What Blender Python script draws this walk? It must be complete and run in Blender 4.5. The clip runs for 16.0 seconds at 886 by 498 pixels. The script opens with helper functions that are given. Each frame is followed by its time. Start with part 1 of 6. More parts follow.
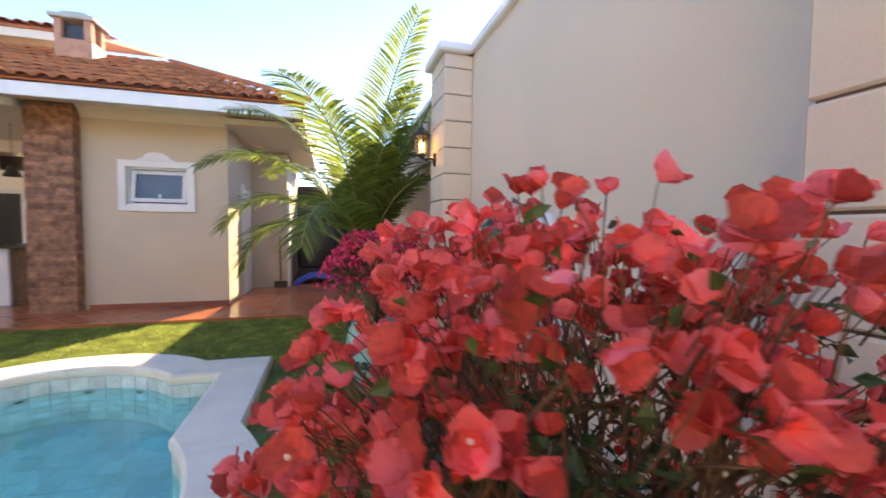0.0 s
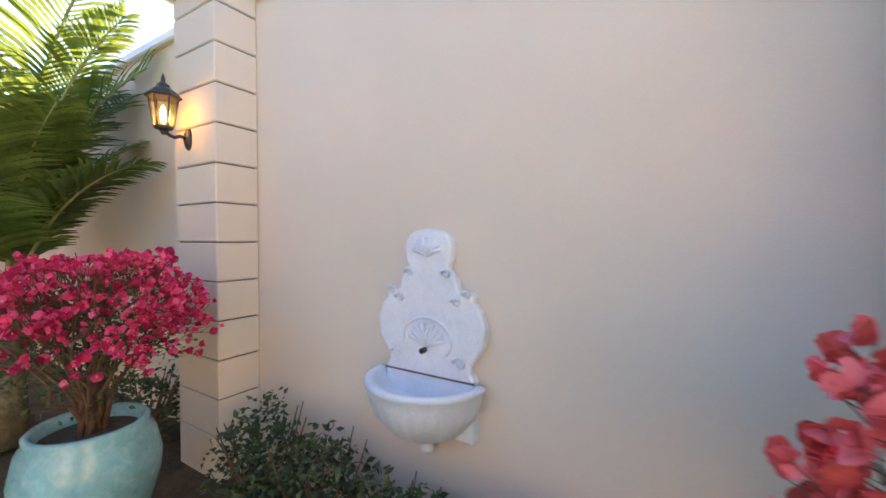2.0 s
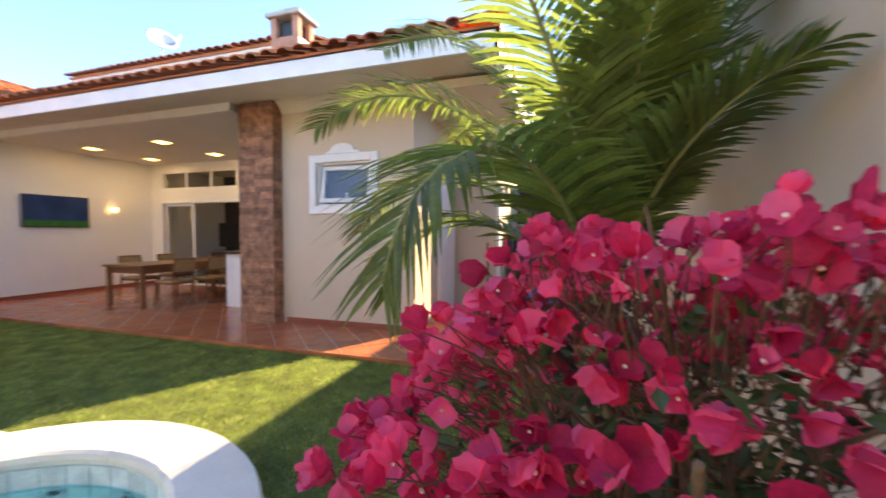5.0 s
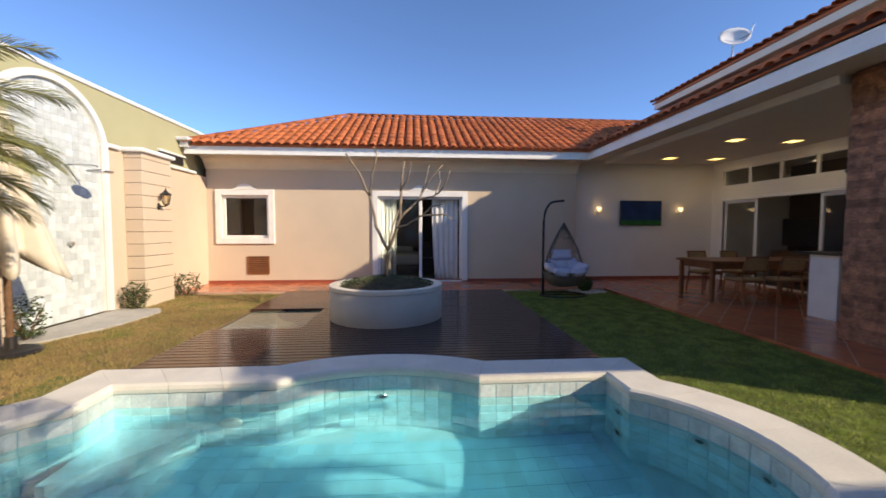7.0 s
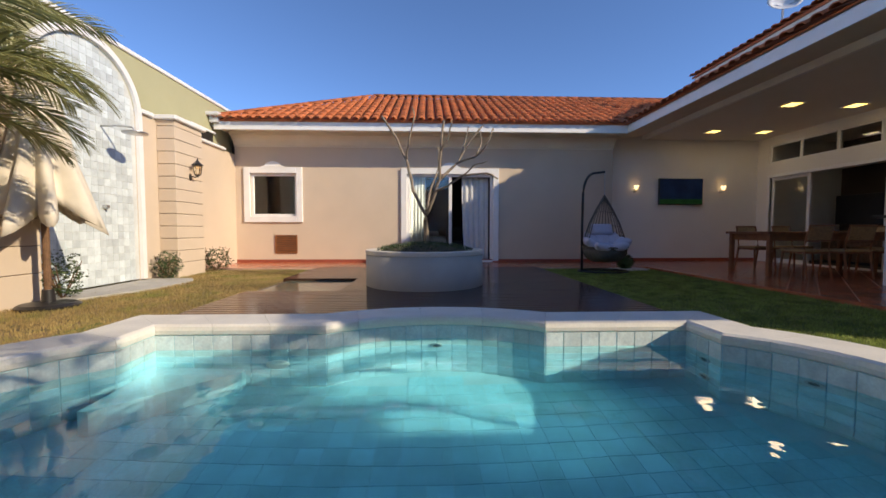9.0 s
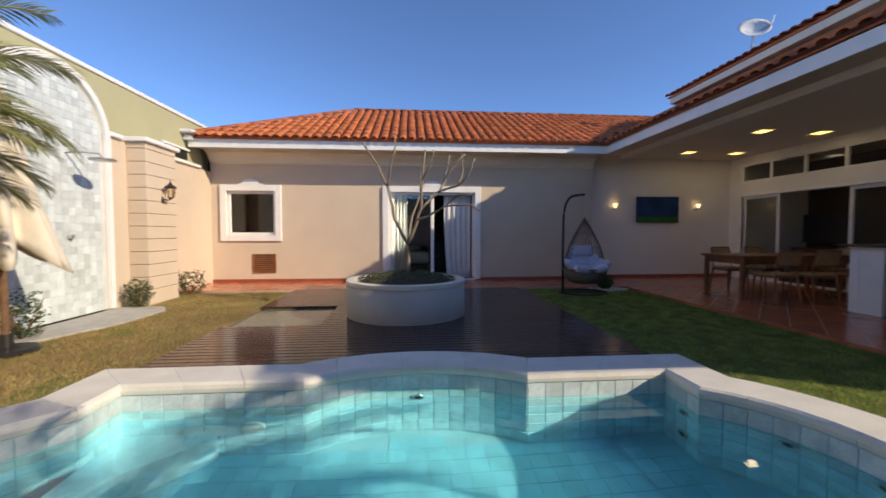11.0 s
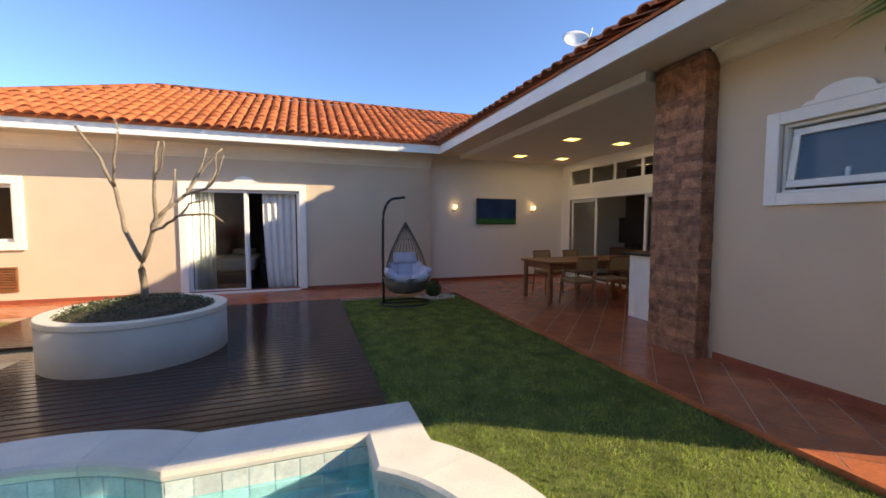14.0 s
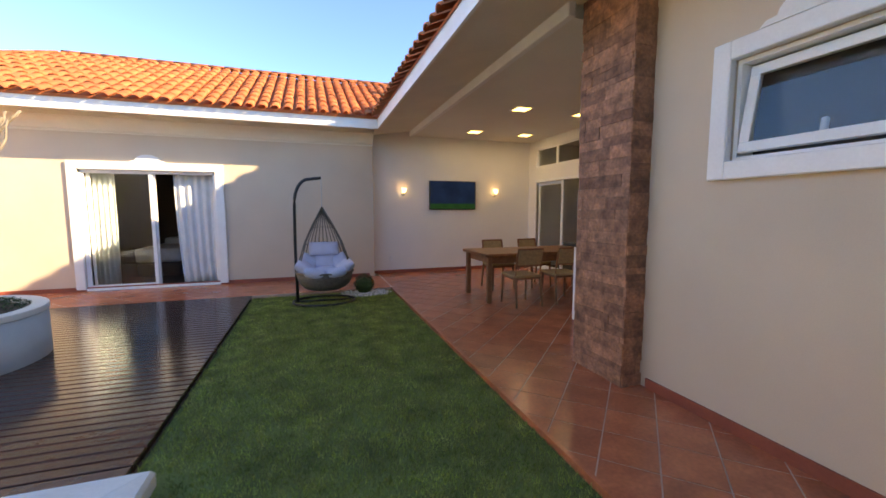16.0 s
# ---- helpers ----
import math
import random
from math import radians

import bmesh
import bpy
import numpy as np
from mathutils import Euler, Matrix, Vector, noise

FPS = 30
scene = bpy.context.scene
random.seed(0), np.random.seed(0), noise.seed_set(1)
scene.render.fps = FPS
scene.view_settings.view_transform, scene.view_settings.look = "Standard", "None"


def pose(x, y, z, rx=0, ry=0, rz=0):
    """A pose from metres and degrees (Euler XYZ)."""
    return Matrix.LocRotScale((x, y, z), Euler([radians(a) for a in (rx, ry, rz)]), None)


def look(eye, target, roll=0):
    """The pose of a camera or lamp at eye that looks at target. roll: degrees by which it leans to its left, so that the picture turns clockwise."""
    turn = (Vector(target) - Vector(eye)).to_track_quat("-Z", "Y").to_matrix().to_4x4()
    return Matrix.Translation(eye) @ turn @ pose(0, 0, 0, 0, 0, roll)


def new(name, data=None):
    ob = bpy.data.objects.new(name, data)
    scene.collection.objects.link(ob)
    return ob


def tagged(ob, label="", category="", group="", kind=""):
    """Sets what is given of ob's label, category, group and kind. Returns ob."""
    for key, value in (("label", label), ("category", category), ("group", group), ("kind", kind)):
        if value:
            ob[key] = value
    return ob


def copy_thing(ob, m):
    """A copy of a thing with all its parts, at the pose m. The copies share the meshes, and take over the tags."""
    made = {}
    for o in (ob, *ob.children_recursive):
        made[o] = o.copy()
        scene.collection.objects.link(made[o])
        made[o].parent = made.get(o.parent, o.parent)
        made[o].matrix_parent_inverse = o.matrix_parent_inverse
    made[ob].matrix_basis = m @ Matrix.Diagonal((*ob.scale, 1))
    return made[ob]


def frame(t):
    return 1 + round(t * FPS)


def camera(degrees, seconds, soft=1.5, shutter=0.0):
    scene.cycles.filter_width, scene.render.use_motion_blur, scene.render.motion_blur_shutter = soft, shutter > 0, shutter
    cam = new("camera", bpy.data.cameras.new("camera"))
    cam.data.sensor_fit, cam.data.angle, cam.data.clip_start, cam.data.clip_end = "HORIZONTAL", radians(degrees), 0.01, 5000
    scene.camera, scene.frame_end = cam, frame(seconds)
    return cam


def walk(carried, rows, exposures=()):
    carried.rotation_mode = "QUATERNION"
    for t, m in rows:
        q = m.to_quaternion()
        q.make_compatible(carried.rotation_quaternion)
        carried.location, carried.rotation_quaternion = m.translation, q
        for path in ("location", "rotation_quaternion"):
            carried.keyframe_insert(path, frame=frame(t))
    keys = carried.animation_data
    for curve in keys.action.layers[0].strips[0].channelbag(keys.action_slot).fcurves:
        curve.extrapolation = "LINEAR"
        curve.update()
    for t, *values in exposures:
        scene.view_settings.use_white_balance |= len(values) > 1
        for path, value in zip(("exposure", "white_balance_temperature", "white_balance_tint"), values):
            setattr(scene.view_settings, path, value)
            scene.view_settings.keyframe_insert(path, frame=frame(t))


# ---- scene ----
cam = camera(97.1, 16.0, 1.6, 0.3)
PATH = [
    (0, (-3.444, 0.221, 1.326), (-1.524, -0.332, 1.23), 0.6),
    (0.5, (-3.28, 0.454, 1.345), (-1.537, -0.526, 1.283), 0.6),
    (0.7, (-3.221, 0.507, 1.349), (-1.568, -0.617, 1.289), 0.2),
    (1, (-3.091, 0.529, 1.384), (-1.584, -0.784, 1.321), 0.2),
    (1.5, (-2.727, 0.54, 1.388), (-1.511, -1.047, 1.346), 0.0),
    (2, (-2.393, 0.497, 1.393), (-1.35, -1.209, 1.339), 0.1),
    (2.5, (-2.037, 0.407, 1.363), (-0.999, -1.302, 1.315), 0.1),
    (3, (-1.651, 0.146, 1.353), (-0.434, -1.44, 1.301), 0.0),
    (3.2, (-1.489, 0.067, 1.346), (-0.17, -1.435, 1.297), -0.1),
    (5.3, (-0.711, -0.009, 1.299), (1.041, 0.952, 1.213), 0.4),
    (5.5, (-0.731, 0.034, 1.307), (0.887, 1.206, 1.215), 0.6),
    (6, (-0.904, 0.119, 1.329), (0.163, 1.808, 1.229), 0.2),
    (6.5, (-1.104, 0.148, 1.37), (-0.585, 2.076, 1.261), 0.2),
    (7, (-1.333, 0.212, 1.314), (-1.182, 2.203, 1.214), 0.1),
    (7.5, (-1.513, 0.382, 1.199), (-1.437, 2.379, 1.108), 0.1),
    (8, (-1.63, 0.478, 1.037), (-1.553, 2.474, 0.94), 0.0),
    (8.5, (-1.671, 0.5, 0.795), (-1.594, 2.496, 0.7), 0.1),
    (8.7, (-1.68, 0.495, 0.775), (-1.604, 2.491, 0.68), 0.1),
    (9.3, (-1.692, 0.49, 0.77), (-1.617, 2.486, 0.675), 0.0),
    (10.1, (-1.7, 0.492, 0.88), (-1.626, 2.488, 0.783), 0.0),
    (10.8, (-1.698, 0.53, 1.086), (-1.625, 2.541, 0.988), -0.1),
    (11, (-1.674, 0.548, 1.15), (-1.51, 2.539, 1.068), 0.0),
    (11.5, (-1.617, 0.529, 1.335), (-1.3, 2.501, 1.233), -0.1),
    (12, (-1.343, 0.589, 1.405), (-0.953, 2.546, 1.285), -0.1),
    (12.5, (-0.984, 0.665, 1.414), (-0.55, 2.613, 1.295), -0.1),
    (13, (-0.745, 0.821, 1.406), (-0.216, 2.746, 1.281), -0.0),
    (13.5, (-0.384, 0.928, 1.414), (0.23, 2.827, 1.29), 0.0),
    (14, (0.034, 1.016, 1.41), (0.688, 2.902, 1.286), 0.0),
    (14.5, (0.452, 1.17, 1.392), (1.102, 3.055, 1.243), -0.1),
    (15, (0.87, 1.311, 1.464), (1.515, 3.197, 1.3), 0.0),
    (15.5, (1.243, 1.426, 1.403), (1.885, 3.312, 1.223), 0.1),
    (16, (1.581, 1.589, 1.389), (2.211, 3.477, 1.197), -0.1),
]
EXPOSURE = [(0, 2.65, 10600, 13), (1.5, 2.95, 10600, 12), (3.2, 3.0, 10600, 12), (5.3, 2.7, 10200, 14), (5.7, 2.45, 9700, 14), (6.5, 1.35, 8400, 12), (7.2, 1.0, 7800, 12), (8.0, 0.85, 7600, 12), (11.0, 0.8, 7600, 12), (12.5, 1.05, 8200, 11), (14.5, 1.8, 9100, 11), (16.0, 2.35, 9800, 11)]
walk(cam, [(t, look(e, g, r)) for t, e, g, r in PATH], EXPOSURE)

# ---- light ----
SUN_FROM = Vector((1.75, -1.0, 1.0))
ELEV = math.atan2(SUN_FROM.z, math.hypot(SUN_FROM.x, SUN_FROM.y))
sun = new("sun", bpy.data.lights.new("sun", "SUN"))
sun.data.energy, sun.data.angle, sun.data.color = 2.6, radians(0.6), (1.0, 0.92, 0.78)
sun.matrix_world = look(SUN_FROM * 20, (0, 0, 0))
world = bpy.data.worlds.new("sky")
scene.world = world
world.use_nodes = True
wn = world.node_tree.nodes
sky = wn.new("ShaderNodeTexSky")
sky.sky_type, sky.sun_disc, sky.sun_elevation, sky.sun_rotation = "NISHITA", False, ELEV, math.atan2(SUN_FROM.x, SUN_FROM.y)
sky.air_density, sky.dust_density, sky.ozone_density = 0.6, 0.02, 8.0
wn["Background"].inputs[1].default_value = 0.15
world.node_tree.links.new(sky.outputs[0], wn["Background"].inputs[0])


# ---- materials ----
def mat(name, col, rough=0.6, metal=0.0, var=0.12, scale=3.0, bump=0.15, bscale=60.0, rand=0.0, dirt=None, dirt_amount=0.3, spec=0.5,
        island=0.0, trans=0.0, emit=0.0, coat=0.0, col2=None):
    m = bpy.data.materials.new(name)
    m.use_nodes = True
    n, l = m.node_tree.nodes, m.node_tree.links
    b = n["Principled BSDF"]
    b.inputs["Roughness"].default_value, b.inputs["Metallic"].default_value = rough, metal
    b.inputs["Specular IOR Level"].default_value = spec
    b.inputs["Coat Weight"].default_value = coat
    tc = n.new("ShaderNodeTexCoord")
    big, fine = n.new("ShaderNodeTexNoise"), n.new("ShaderNodeTexNoise")
    big.inputs["Scale"].default_value, big.inputs["Detail"].default_value = scale, 5
    fine.inputs["Scale"].default_value, fine.inputs["Detail"].default_value = bscale, 4
    geo = n.new("ShaderNodeNewGeometry")
    for t in (big, fine):
        l.new(geo.outputs["Position"], t.inputs["Vector"])
    ramp = n.new("ShaderNodeMapRange")
    ramp.inputs["From Min"].default_value, ramp.inputs["From Max"].default_value = 0.3, 0.7
    ramp.inputs["To Min"].default_value, ramp.inputs["To Max"].default_value = 1 - var, 1 + var
    l.new(big.outputs[0], ramp.inputs["Value"])
    ramp2 = n.new("ShaderNodeMapRange")
    ramp2.inputs["From Min"].default_value, ramp2.inputs["From Max"].default_value = 0.3, 0.7
    ramp2.inputs["To Min"].default_value, ramp2.inputs["To Max"].default_value = 1 - var * 0.6, 1 + var * 0.6
    l.new(fine.outputs[0], ramp2.inputs["Value"])
    mul = n.new("ShaderNodeMath")
    mul.operation = "MULTIPLY"
    l.new(ramp.outputs[0], mul.inputs[0]), l.new(ramp2.outputs[0], mul.inputs[1])
    value = mul.outputs[0]
    if rand or island:
        src = n.new("ShaderNodeObjectInfo").outputs["Random"] if rand else geo.outputs["Random Per Island"]
        r = n.new("ShaderNodeMapRange")
        r.inputs["To Min"].default_value, r.inputs["To Max"].default_value = 1 - (rand or island), 1 + (rand or island)
        l.new(src, r.inputs["Value"])
        m2 = n.new("ShaderNodeMath")
        m2.operation = "MULTIPLY"
        l.new(value, m2.inputs[0]), l.new(r.outputs[0], m2.inputs[1])
        value = m2.outputs[0]
    base = n.new("ShaderNodeRGB")
    base.outputs[0].default_value = (*col, 1)
    colour = base.outputs[0]
    if col2:
        mc = n.new("ShaderNodeMix")
        mc.data_type = "RGBA"
        mc.inputs["B"].default_value = (*col2, 1)
        mr = n.new("ShaderNodeMapRange")
        mr.inputs["From Min"].default_value = 0.35
        l.new(geo.outputs["Random Per Island"], mr.inputs["Value"])
        l.new(colour, mc.inputs["A"]), l.new(mr.outputs[0], mc.inputs["Factor"])
        colour = mc.outputs["Result"]
    if dirt:
        d = n.new("ShaderNodeTexNoise")
        d.inputs["Scale"].default_value, d.inputs["Detail"].default_value = scale * 2.3, 6
        l.new(geo.outputs["Position"], d.inputs["Vector"])
        dr = n.new("ShaderNodeMapRange")
        dr.inputs["From Min"].default_value, dr.inputs["From Max"].default_value = 0.48, 0.72
        dr.inputs["To Max"].default_value = dirt_amount
        l.new(d.outputs[0], dr.inputs["Value"])
        mx = n.new("ShaderNodeMix")
        mx.data_type = "RGBA"
        mx.inputs["B"].default_value = (*dirt, 1)
        l.new(colour, mx.inputs["A"]), l.new(dr.outputs[0], mx.inputs["Factor"])
        colour = mx.outputs["Result"]
    vm = n.new("ShaderNodeVectorMath")
    vm.operation = "SCALE"
    l.new(colour, vm.inputs[0]), l.new(value, vm.inputs["Scale"])
    l.new(vm.outputs[0], b.inputs["Base Color"])
    if bump:
        bp = n.new("ShaderNodeBump")
        bp.inputs["Strength"].default_value, bp.inputs["Distance"].default_value = bump, 0.01
        l.new(fine.outputs[0], bp.inputs["Height"]), l.new(bp.outputs[0], b.inputs["Normal"])
    if emit:
        b.inputs["Emission Color"].default_value = (*col, 1)
        b.inputs["Emission Strength"].default_value = emit
    if trans:
        tr, mix = n.new("ShaderNodeBsdfTranslucent"), n.new("ShaderNodeMixShader")
        l.new(vm.outputs[0], tr.inputs[0])
        mix.inputs[0].default_value = trans
        l.new(b.outputs[0], mix.inputs[1]), l.new(tr.outputs[0], mix.inputs[2])
        l.new(mix.outputs[0], n["Material Output"].inputs[0])
    return m


def glass_mat(name, tint, rough=0.0, ior=1.45, wave=0.0):
    m = bpy.data.materials.new(name)
    m.use_nodes = True
    n, l = m.node_tree.nodes, m.node_tree.links
    b = n["Principled BSDF"]
    b.inputs["Base Color"].default_value = (*tint, 1)
    b.inputs["Transmission Weight"].default_value, b.inputs["Roughness"].default_value, b.inputs["IOR"].default_value = 1, rough, ior
    if wave:
        w = n.new("ShaderNodeTexNoise")
        w.inputs["Scale"].default_value, w.inputs["Detail"].default_value = 3.2, 2
        g = n.new("ShaderNodeNewGeometry")
        l.new(g.outputs["Position"], w.inputs["Vector"])
        bp = n.new("ShaderNodeBump")
        bp.inputs["Strength"].default_value, bp.inputs["Distance"].default_value = wave, 0.05
        l.new(w.outputs[0], bp.inputs["Height"]), l.new(bp.outputs[0], b.inputs["Normal"])
    return m


M_WALL = mat("tan_render", (0.63, 0.51, 0.39), 0.85, var=0.05, scale=1.2, bump=0.12, bscale=180)
M_SOUTH = mat("cream_render", (0.72, 0.60, 0.475), 0.85, var=0.05, scale=0.9, bump=0.12, bscale=180)
M_VERANDA = mat("white_render", (0.82, 0.79, 0.74), 0.8, var=0.04, scale=1.0, bump=0.08, bscale=160)
M_CEIL = mat("ceiling_paint", (0.76, 0.72, 0.65), 0.8, var=0.03, scale=1.0, bump=0.05)
M_CREAM = mat("cream_moulding", (0.76, 0.68, 0.56), 0.7, var=0.05, scale=2, bump=0.06)
M_WHITE = mat("white_paint", (0.82, 0.81, 0.79), 0.5, var=0.04, scale=4, bump=0.05)
M_GREEN = mat("olive_render", (0.42, 0.40, 0.24), 0.85, var=0.06, scale=1.2, bump=0.1, bscale=160)
M_PINK = mat("salmon_render", (0.62, 0.36, 0.26), 0.85, var=0.06, scale=1.5, bump=0.1)
M_JOINT = mat("dark_joint", (0.16, 0.12, 0.09), 0.9, var=0.2, scale=8)
M_ROOF = mat("terracotta_tile", (0.52, 0.14, 0.045), 0.75, var=0.22, scale=5, bump=0.3, bscale=50, rand=0.2, dirt=(0.22, 0.08, 0.04), dirt_amount=0.3)
M_ROOFS = mat("terracotta_tiles", (0.52, 0.14, 0.045), 0.75, var=0.22, scale=5, bump=0.3, bscale=50, island=0.2, dirt=(0.22, 0.08, 0.04), dirt_amount=0.3)
M_FLOOR = mat("red_quarry_tile", (0.50, 0.15, 0.07), 0.2, var=0.18, scale=5, bump=0.1, bscale=40, rand=0.12)
M_FLOORS = mat("red_quarry_tiles", (0.50, 0.15, 0.07), 0.2, var=0.18, scale=5, bump=0.1, bscale=40, island=0.12)
M_GROUT = mat("red_grout", (0.56, 0.36, 0.27), 0.8, var=0.15, scale=9)
M_SKIRT = mat("red_skirting", (0.30, 0.075, 0.045), 0.5, var=0.12, scale=6)
M_STONE = mat("slate_cladding", (0.30, 0.145, 0.09), 0.72, var=0.4, scale=11, bump=0.7, bscale=40, rand=0.34, dirt=(0.42, 0.19, 0.09), dirt_amount=0.7)
M_DECK = mat("dark_deck_wood", (0.072, 0.032, 0.020), 0.17, var=0.25, scale=6, bump=0.015, bscale=90, rand=0.2)
M_SOIL = mat("brown_soil", (0.10, 0.062, 0.036), 0.95, var=0.4, scale=7, bump=0.8, bscale=70, dirt=(0.20, 0.13, 0.08))
M_TURF = mat("lawn_ground", (0.13, 0.16, 0.04), 0.95, var=0.35, scale=2.2, bump=0.6, bscale=120)
M_DRY = mat("dry_lawn_ground", (0.27, 0.18, 0.085), 0.95, var=0.3, scale=2.5, bump=0.6, bscale=120, dirt=(0.10, 0.12, 0.03), dirt_amount=0.7)
M_BLADE = mat("grass_blades", (0.28, 0.36, 0.085), 0.7, var=0.45, scale=5.0, dirt=(0.46, 0.44, 0.20), dirt_amount=0.55, bump=0, island=0.35, trans=0.5)
M_DBLADE = mat("dry_grass_blades", (0.40, 0.29, 0.12), 0.8, var=0.3, scale=0.9, bump=0, island=0.3, trans=0.3, dirt=(0.20, 0.24, 0.05), dirt_amount=0.9)
M_COPE = mat("white_stone_coping", (0.78, 0.74, 0.66), 0.6, var=0.07, scale=4, bump=0.2, bscale=60, rand=0.04)
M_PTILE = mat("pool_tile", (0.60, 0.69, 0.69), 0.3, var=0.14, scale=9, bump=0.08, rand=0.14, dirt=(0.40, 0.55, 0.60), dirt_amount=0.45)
# deep tiles and floor: part of the water's blue is put into their colour
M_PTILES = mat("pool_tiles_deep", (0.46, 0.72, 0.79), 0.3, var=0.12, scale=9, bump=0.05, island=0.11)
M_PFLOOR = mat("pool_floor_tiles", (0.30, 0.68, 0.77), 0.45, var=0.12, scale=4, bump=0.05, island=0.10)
M_PGROUT = mat("pool_grout", (0.40, 0.66, 0.72), 0.7, var=0.1, scale=4)
M_MOSAIC = mat("shower_mosaic", (0.60, 0.66, 0.67), 0.3, var=0.10, scale=9, bump=0.05, rand=0.16)
M_MOSAICS = mat("shower_mosaic_rest", (0.60, 0.66, 0.67), 0.3, var=0.10, scale=9, bump=0.05, island=0.16)
M_CONC = mat("pale_concrete", (0.46, 0.44, 0.40), 0.9, var=0.12, scale=5, bump=0.3)
M_PLANTER = mat("grey_beige_render", (0.50, 0.46, 0.40), 0.85, var=0.07, scale=3, bump=0.2, bscale=120)
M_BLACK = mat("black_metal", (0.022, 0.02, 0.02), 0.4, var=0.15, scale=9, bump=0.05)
M_SCREEN = mat("screen_blue", (0.006, 0.016, 0.05), 0.25, spec=0.25, var=0.5, scale=2.5, bump=0, emit=0.12)
M_SCREEN2 = mat("screen_green", (0.01, 0.05, 0.015), 0.25, spec=0.25, var=0.4, scale=4, bump=0, emit=0.12)
M_WOOD = mat("honey_wood", (0.25, 0.10, 0.04), 0.4, var=0.25, scale=10, bump=0.1)
M_CANE = mat("woven_cane", (0.40, 0.27, 0.13), 0.7, var=0.2, scale=30, bump=0.6, bscale=220)
M_WICKER = mat("grey_wicker", (0.14, 0.12, 0.10), 0.7, var=0.25, scale=30, bump=0.6, bscale=160)
M_CUSH = mat("lilac_cushion", (0.60, 0.58, 0.68), 0.9, var=0.06, scale=6, bump=0.25, bscale=200)
M_BARK = mat("grey_bark", (0.27, 0.21, 0.15), 0.9, var=0.25, scale=20, bump=0.5)
M_STEM = mat("brown_stem", (0.16, 0.085, 0.045), 0.85, var=0.3, scale=25, bump=0.4)
M_LEAF = mat("dark_leaf", (0.055, 0.105, 0.032), 0.45, var=0.25, scale=12, bump=0.05, island=0.4, trans=0.25)
M_SHRUB = mat("shrub_leaf", (0.055, 0.085, 0.028), 0.5, var=0.3, scale=12, bump=0.05, island=0.45, trans=0.2)
M_BRACT = mat("crimson_bract", (0.90, 0.045, 0.16), 0.6, var=0.2, scale=14, bump=0.1, bscale=150, island=0.35, trans=0.55, col2=(0.95, 0.17, 0.34))
M_BRACT2 = mat("coral_bract", (0.90, 0.13, 0.11), 0.6, var=0.3, scale=20, bump=0.15, bscale=150, island=0.4, trans=0.5, col2=(0.94, 0.25, 0.29))
M_TINY = mat("tiny_white_flower", (0.8, 0.72, 0.6), 0.7)
M_PALM = mat("palm_leaflet", (0.17, 0.23, 0.05), 0.45, var=0.25, scale=6, bump=0.05, island=0.35, trans=0.58)
# paler copy of palm_leaflet: sunlight on the dry west palm put into colour
M_PALE = mat("dry_sunlit_palm_leaflet", (0.36, 0.36, 0.15), 0.5, var=0.25, scale=6, bump=0.05, island=0.35, trans=0.45)
M_RACHIS = mat("palm_rachis", (0.26, 0.27, 0.09), 0.6, var=0.2, scale=12)
M_TRUNK = mat("palm_trunk", (0.20, 0.17, 0.10), 0.9, var=0.3, scale=18, bump=0.6)
M_POT = mat("turquoise_glaze", (0.22, 0.50, 0.48), 0.22, var=0.14, scale=9, bump=0.05, dirt=(0.42, 0.62, 0.58), dirt_amount=0.5, coat=0.3)
M_MARBLE = mat("white_cast_stone", (0.72, 0.73, 0.75), 0.55, var=0.07, scale=8, bump=0.15, bscale=70)
M_CLOTH = mat("cream_canvas", (0.70, 0.63, 0.52), 0.9, var=0.06, scale=5, bump=0.2, bscale=200)
M_CURT = mat("white_curtain", (0.84, 0.84, 0.84), 0.9, var=0.05, scale=4, bump=0.1, trans=0.3)
M_LAMP = mat("warm_panel", (1.0, 0.70, 0.22), 0.5, var=0, bump=0, emit=1.7)
M_FLAME = mat("warm_bulb", (1.0, 0.55, 0.18), 0.5, var=0, bump=0, emit=7)
M_SCONCE = mat("sconce_glow", (1.0, 0.74, 0.42), 0.5, var=0, bump=0, emit=1.2)
M_AMBER = glass_mat("amber_glass", (1.0, 0.78, 0.5), 0.25)
M_GLASS = glass_mat("clear_glass", (0.93, 0.97, 0.96))
M_WATER = glass_mat("pool_water", (0.25, 0.83, 0.96), 0.0, 1.33, 0.07)
# near-black brown: the shade of unlit interiors is put into the colour
M_SHADED = mat("shaded_interior", (0.062, 0.046, 0.037), 0.8, var=0.1, scale=2)
M_BED = mat("grey_bedding", (0.46, 0.45, 0.46), 0.9, var=0.1, scale=6, bump=0.3)
M_BLUE = mat("blue_tarpaulin", (0.02, 0.09, 0.50), 0.5, var=0.2, scale=8, bump=0.5, bscale=30)
M_STEEL = mat("brushed_steel", (0.5, 0.5, 0.5), 0.3, 0.9, var=0.08, scale=10)
M_DISH = mat("dish_white", (0.66, 0.66, 0.66), 0.5, var=0.06, scale=6)
M_GRAV = mat("white_pebble", (0.70, 0.67, 0.62), 0.7, var=0.15, scale=20, island=0.2)
M_FROST = mat("green_glass", (0.13, 0.16, 0.115), 0.1, var=0.08, scale=4, bump=0)
M_CORBEL = mat("chimney_brick", (0.50, 0.24, 0.16), 0.85, var=0.2, scale=8, bump=0.3)


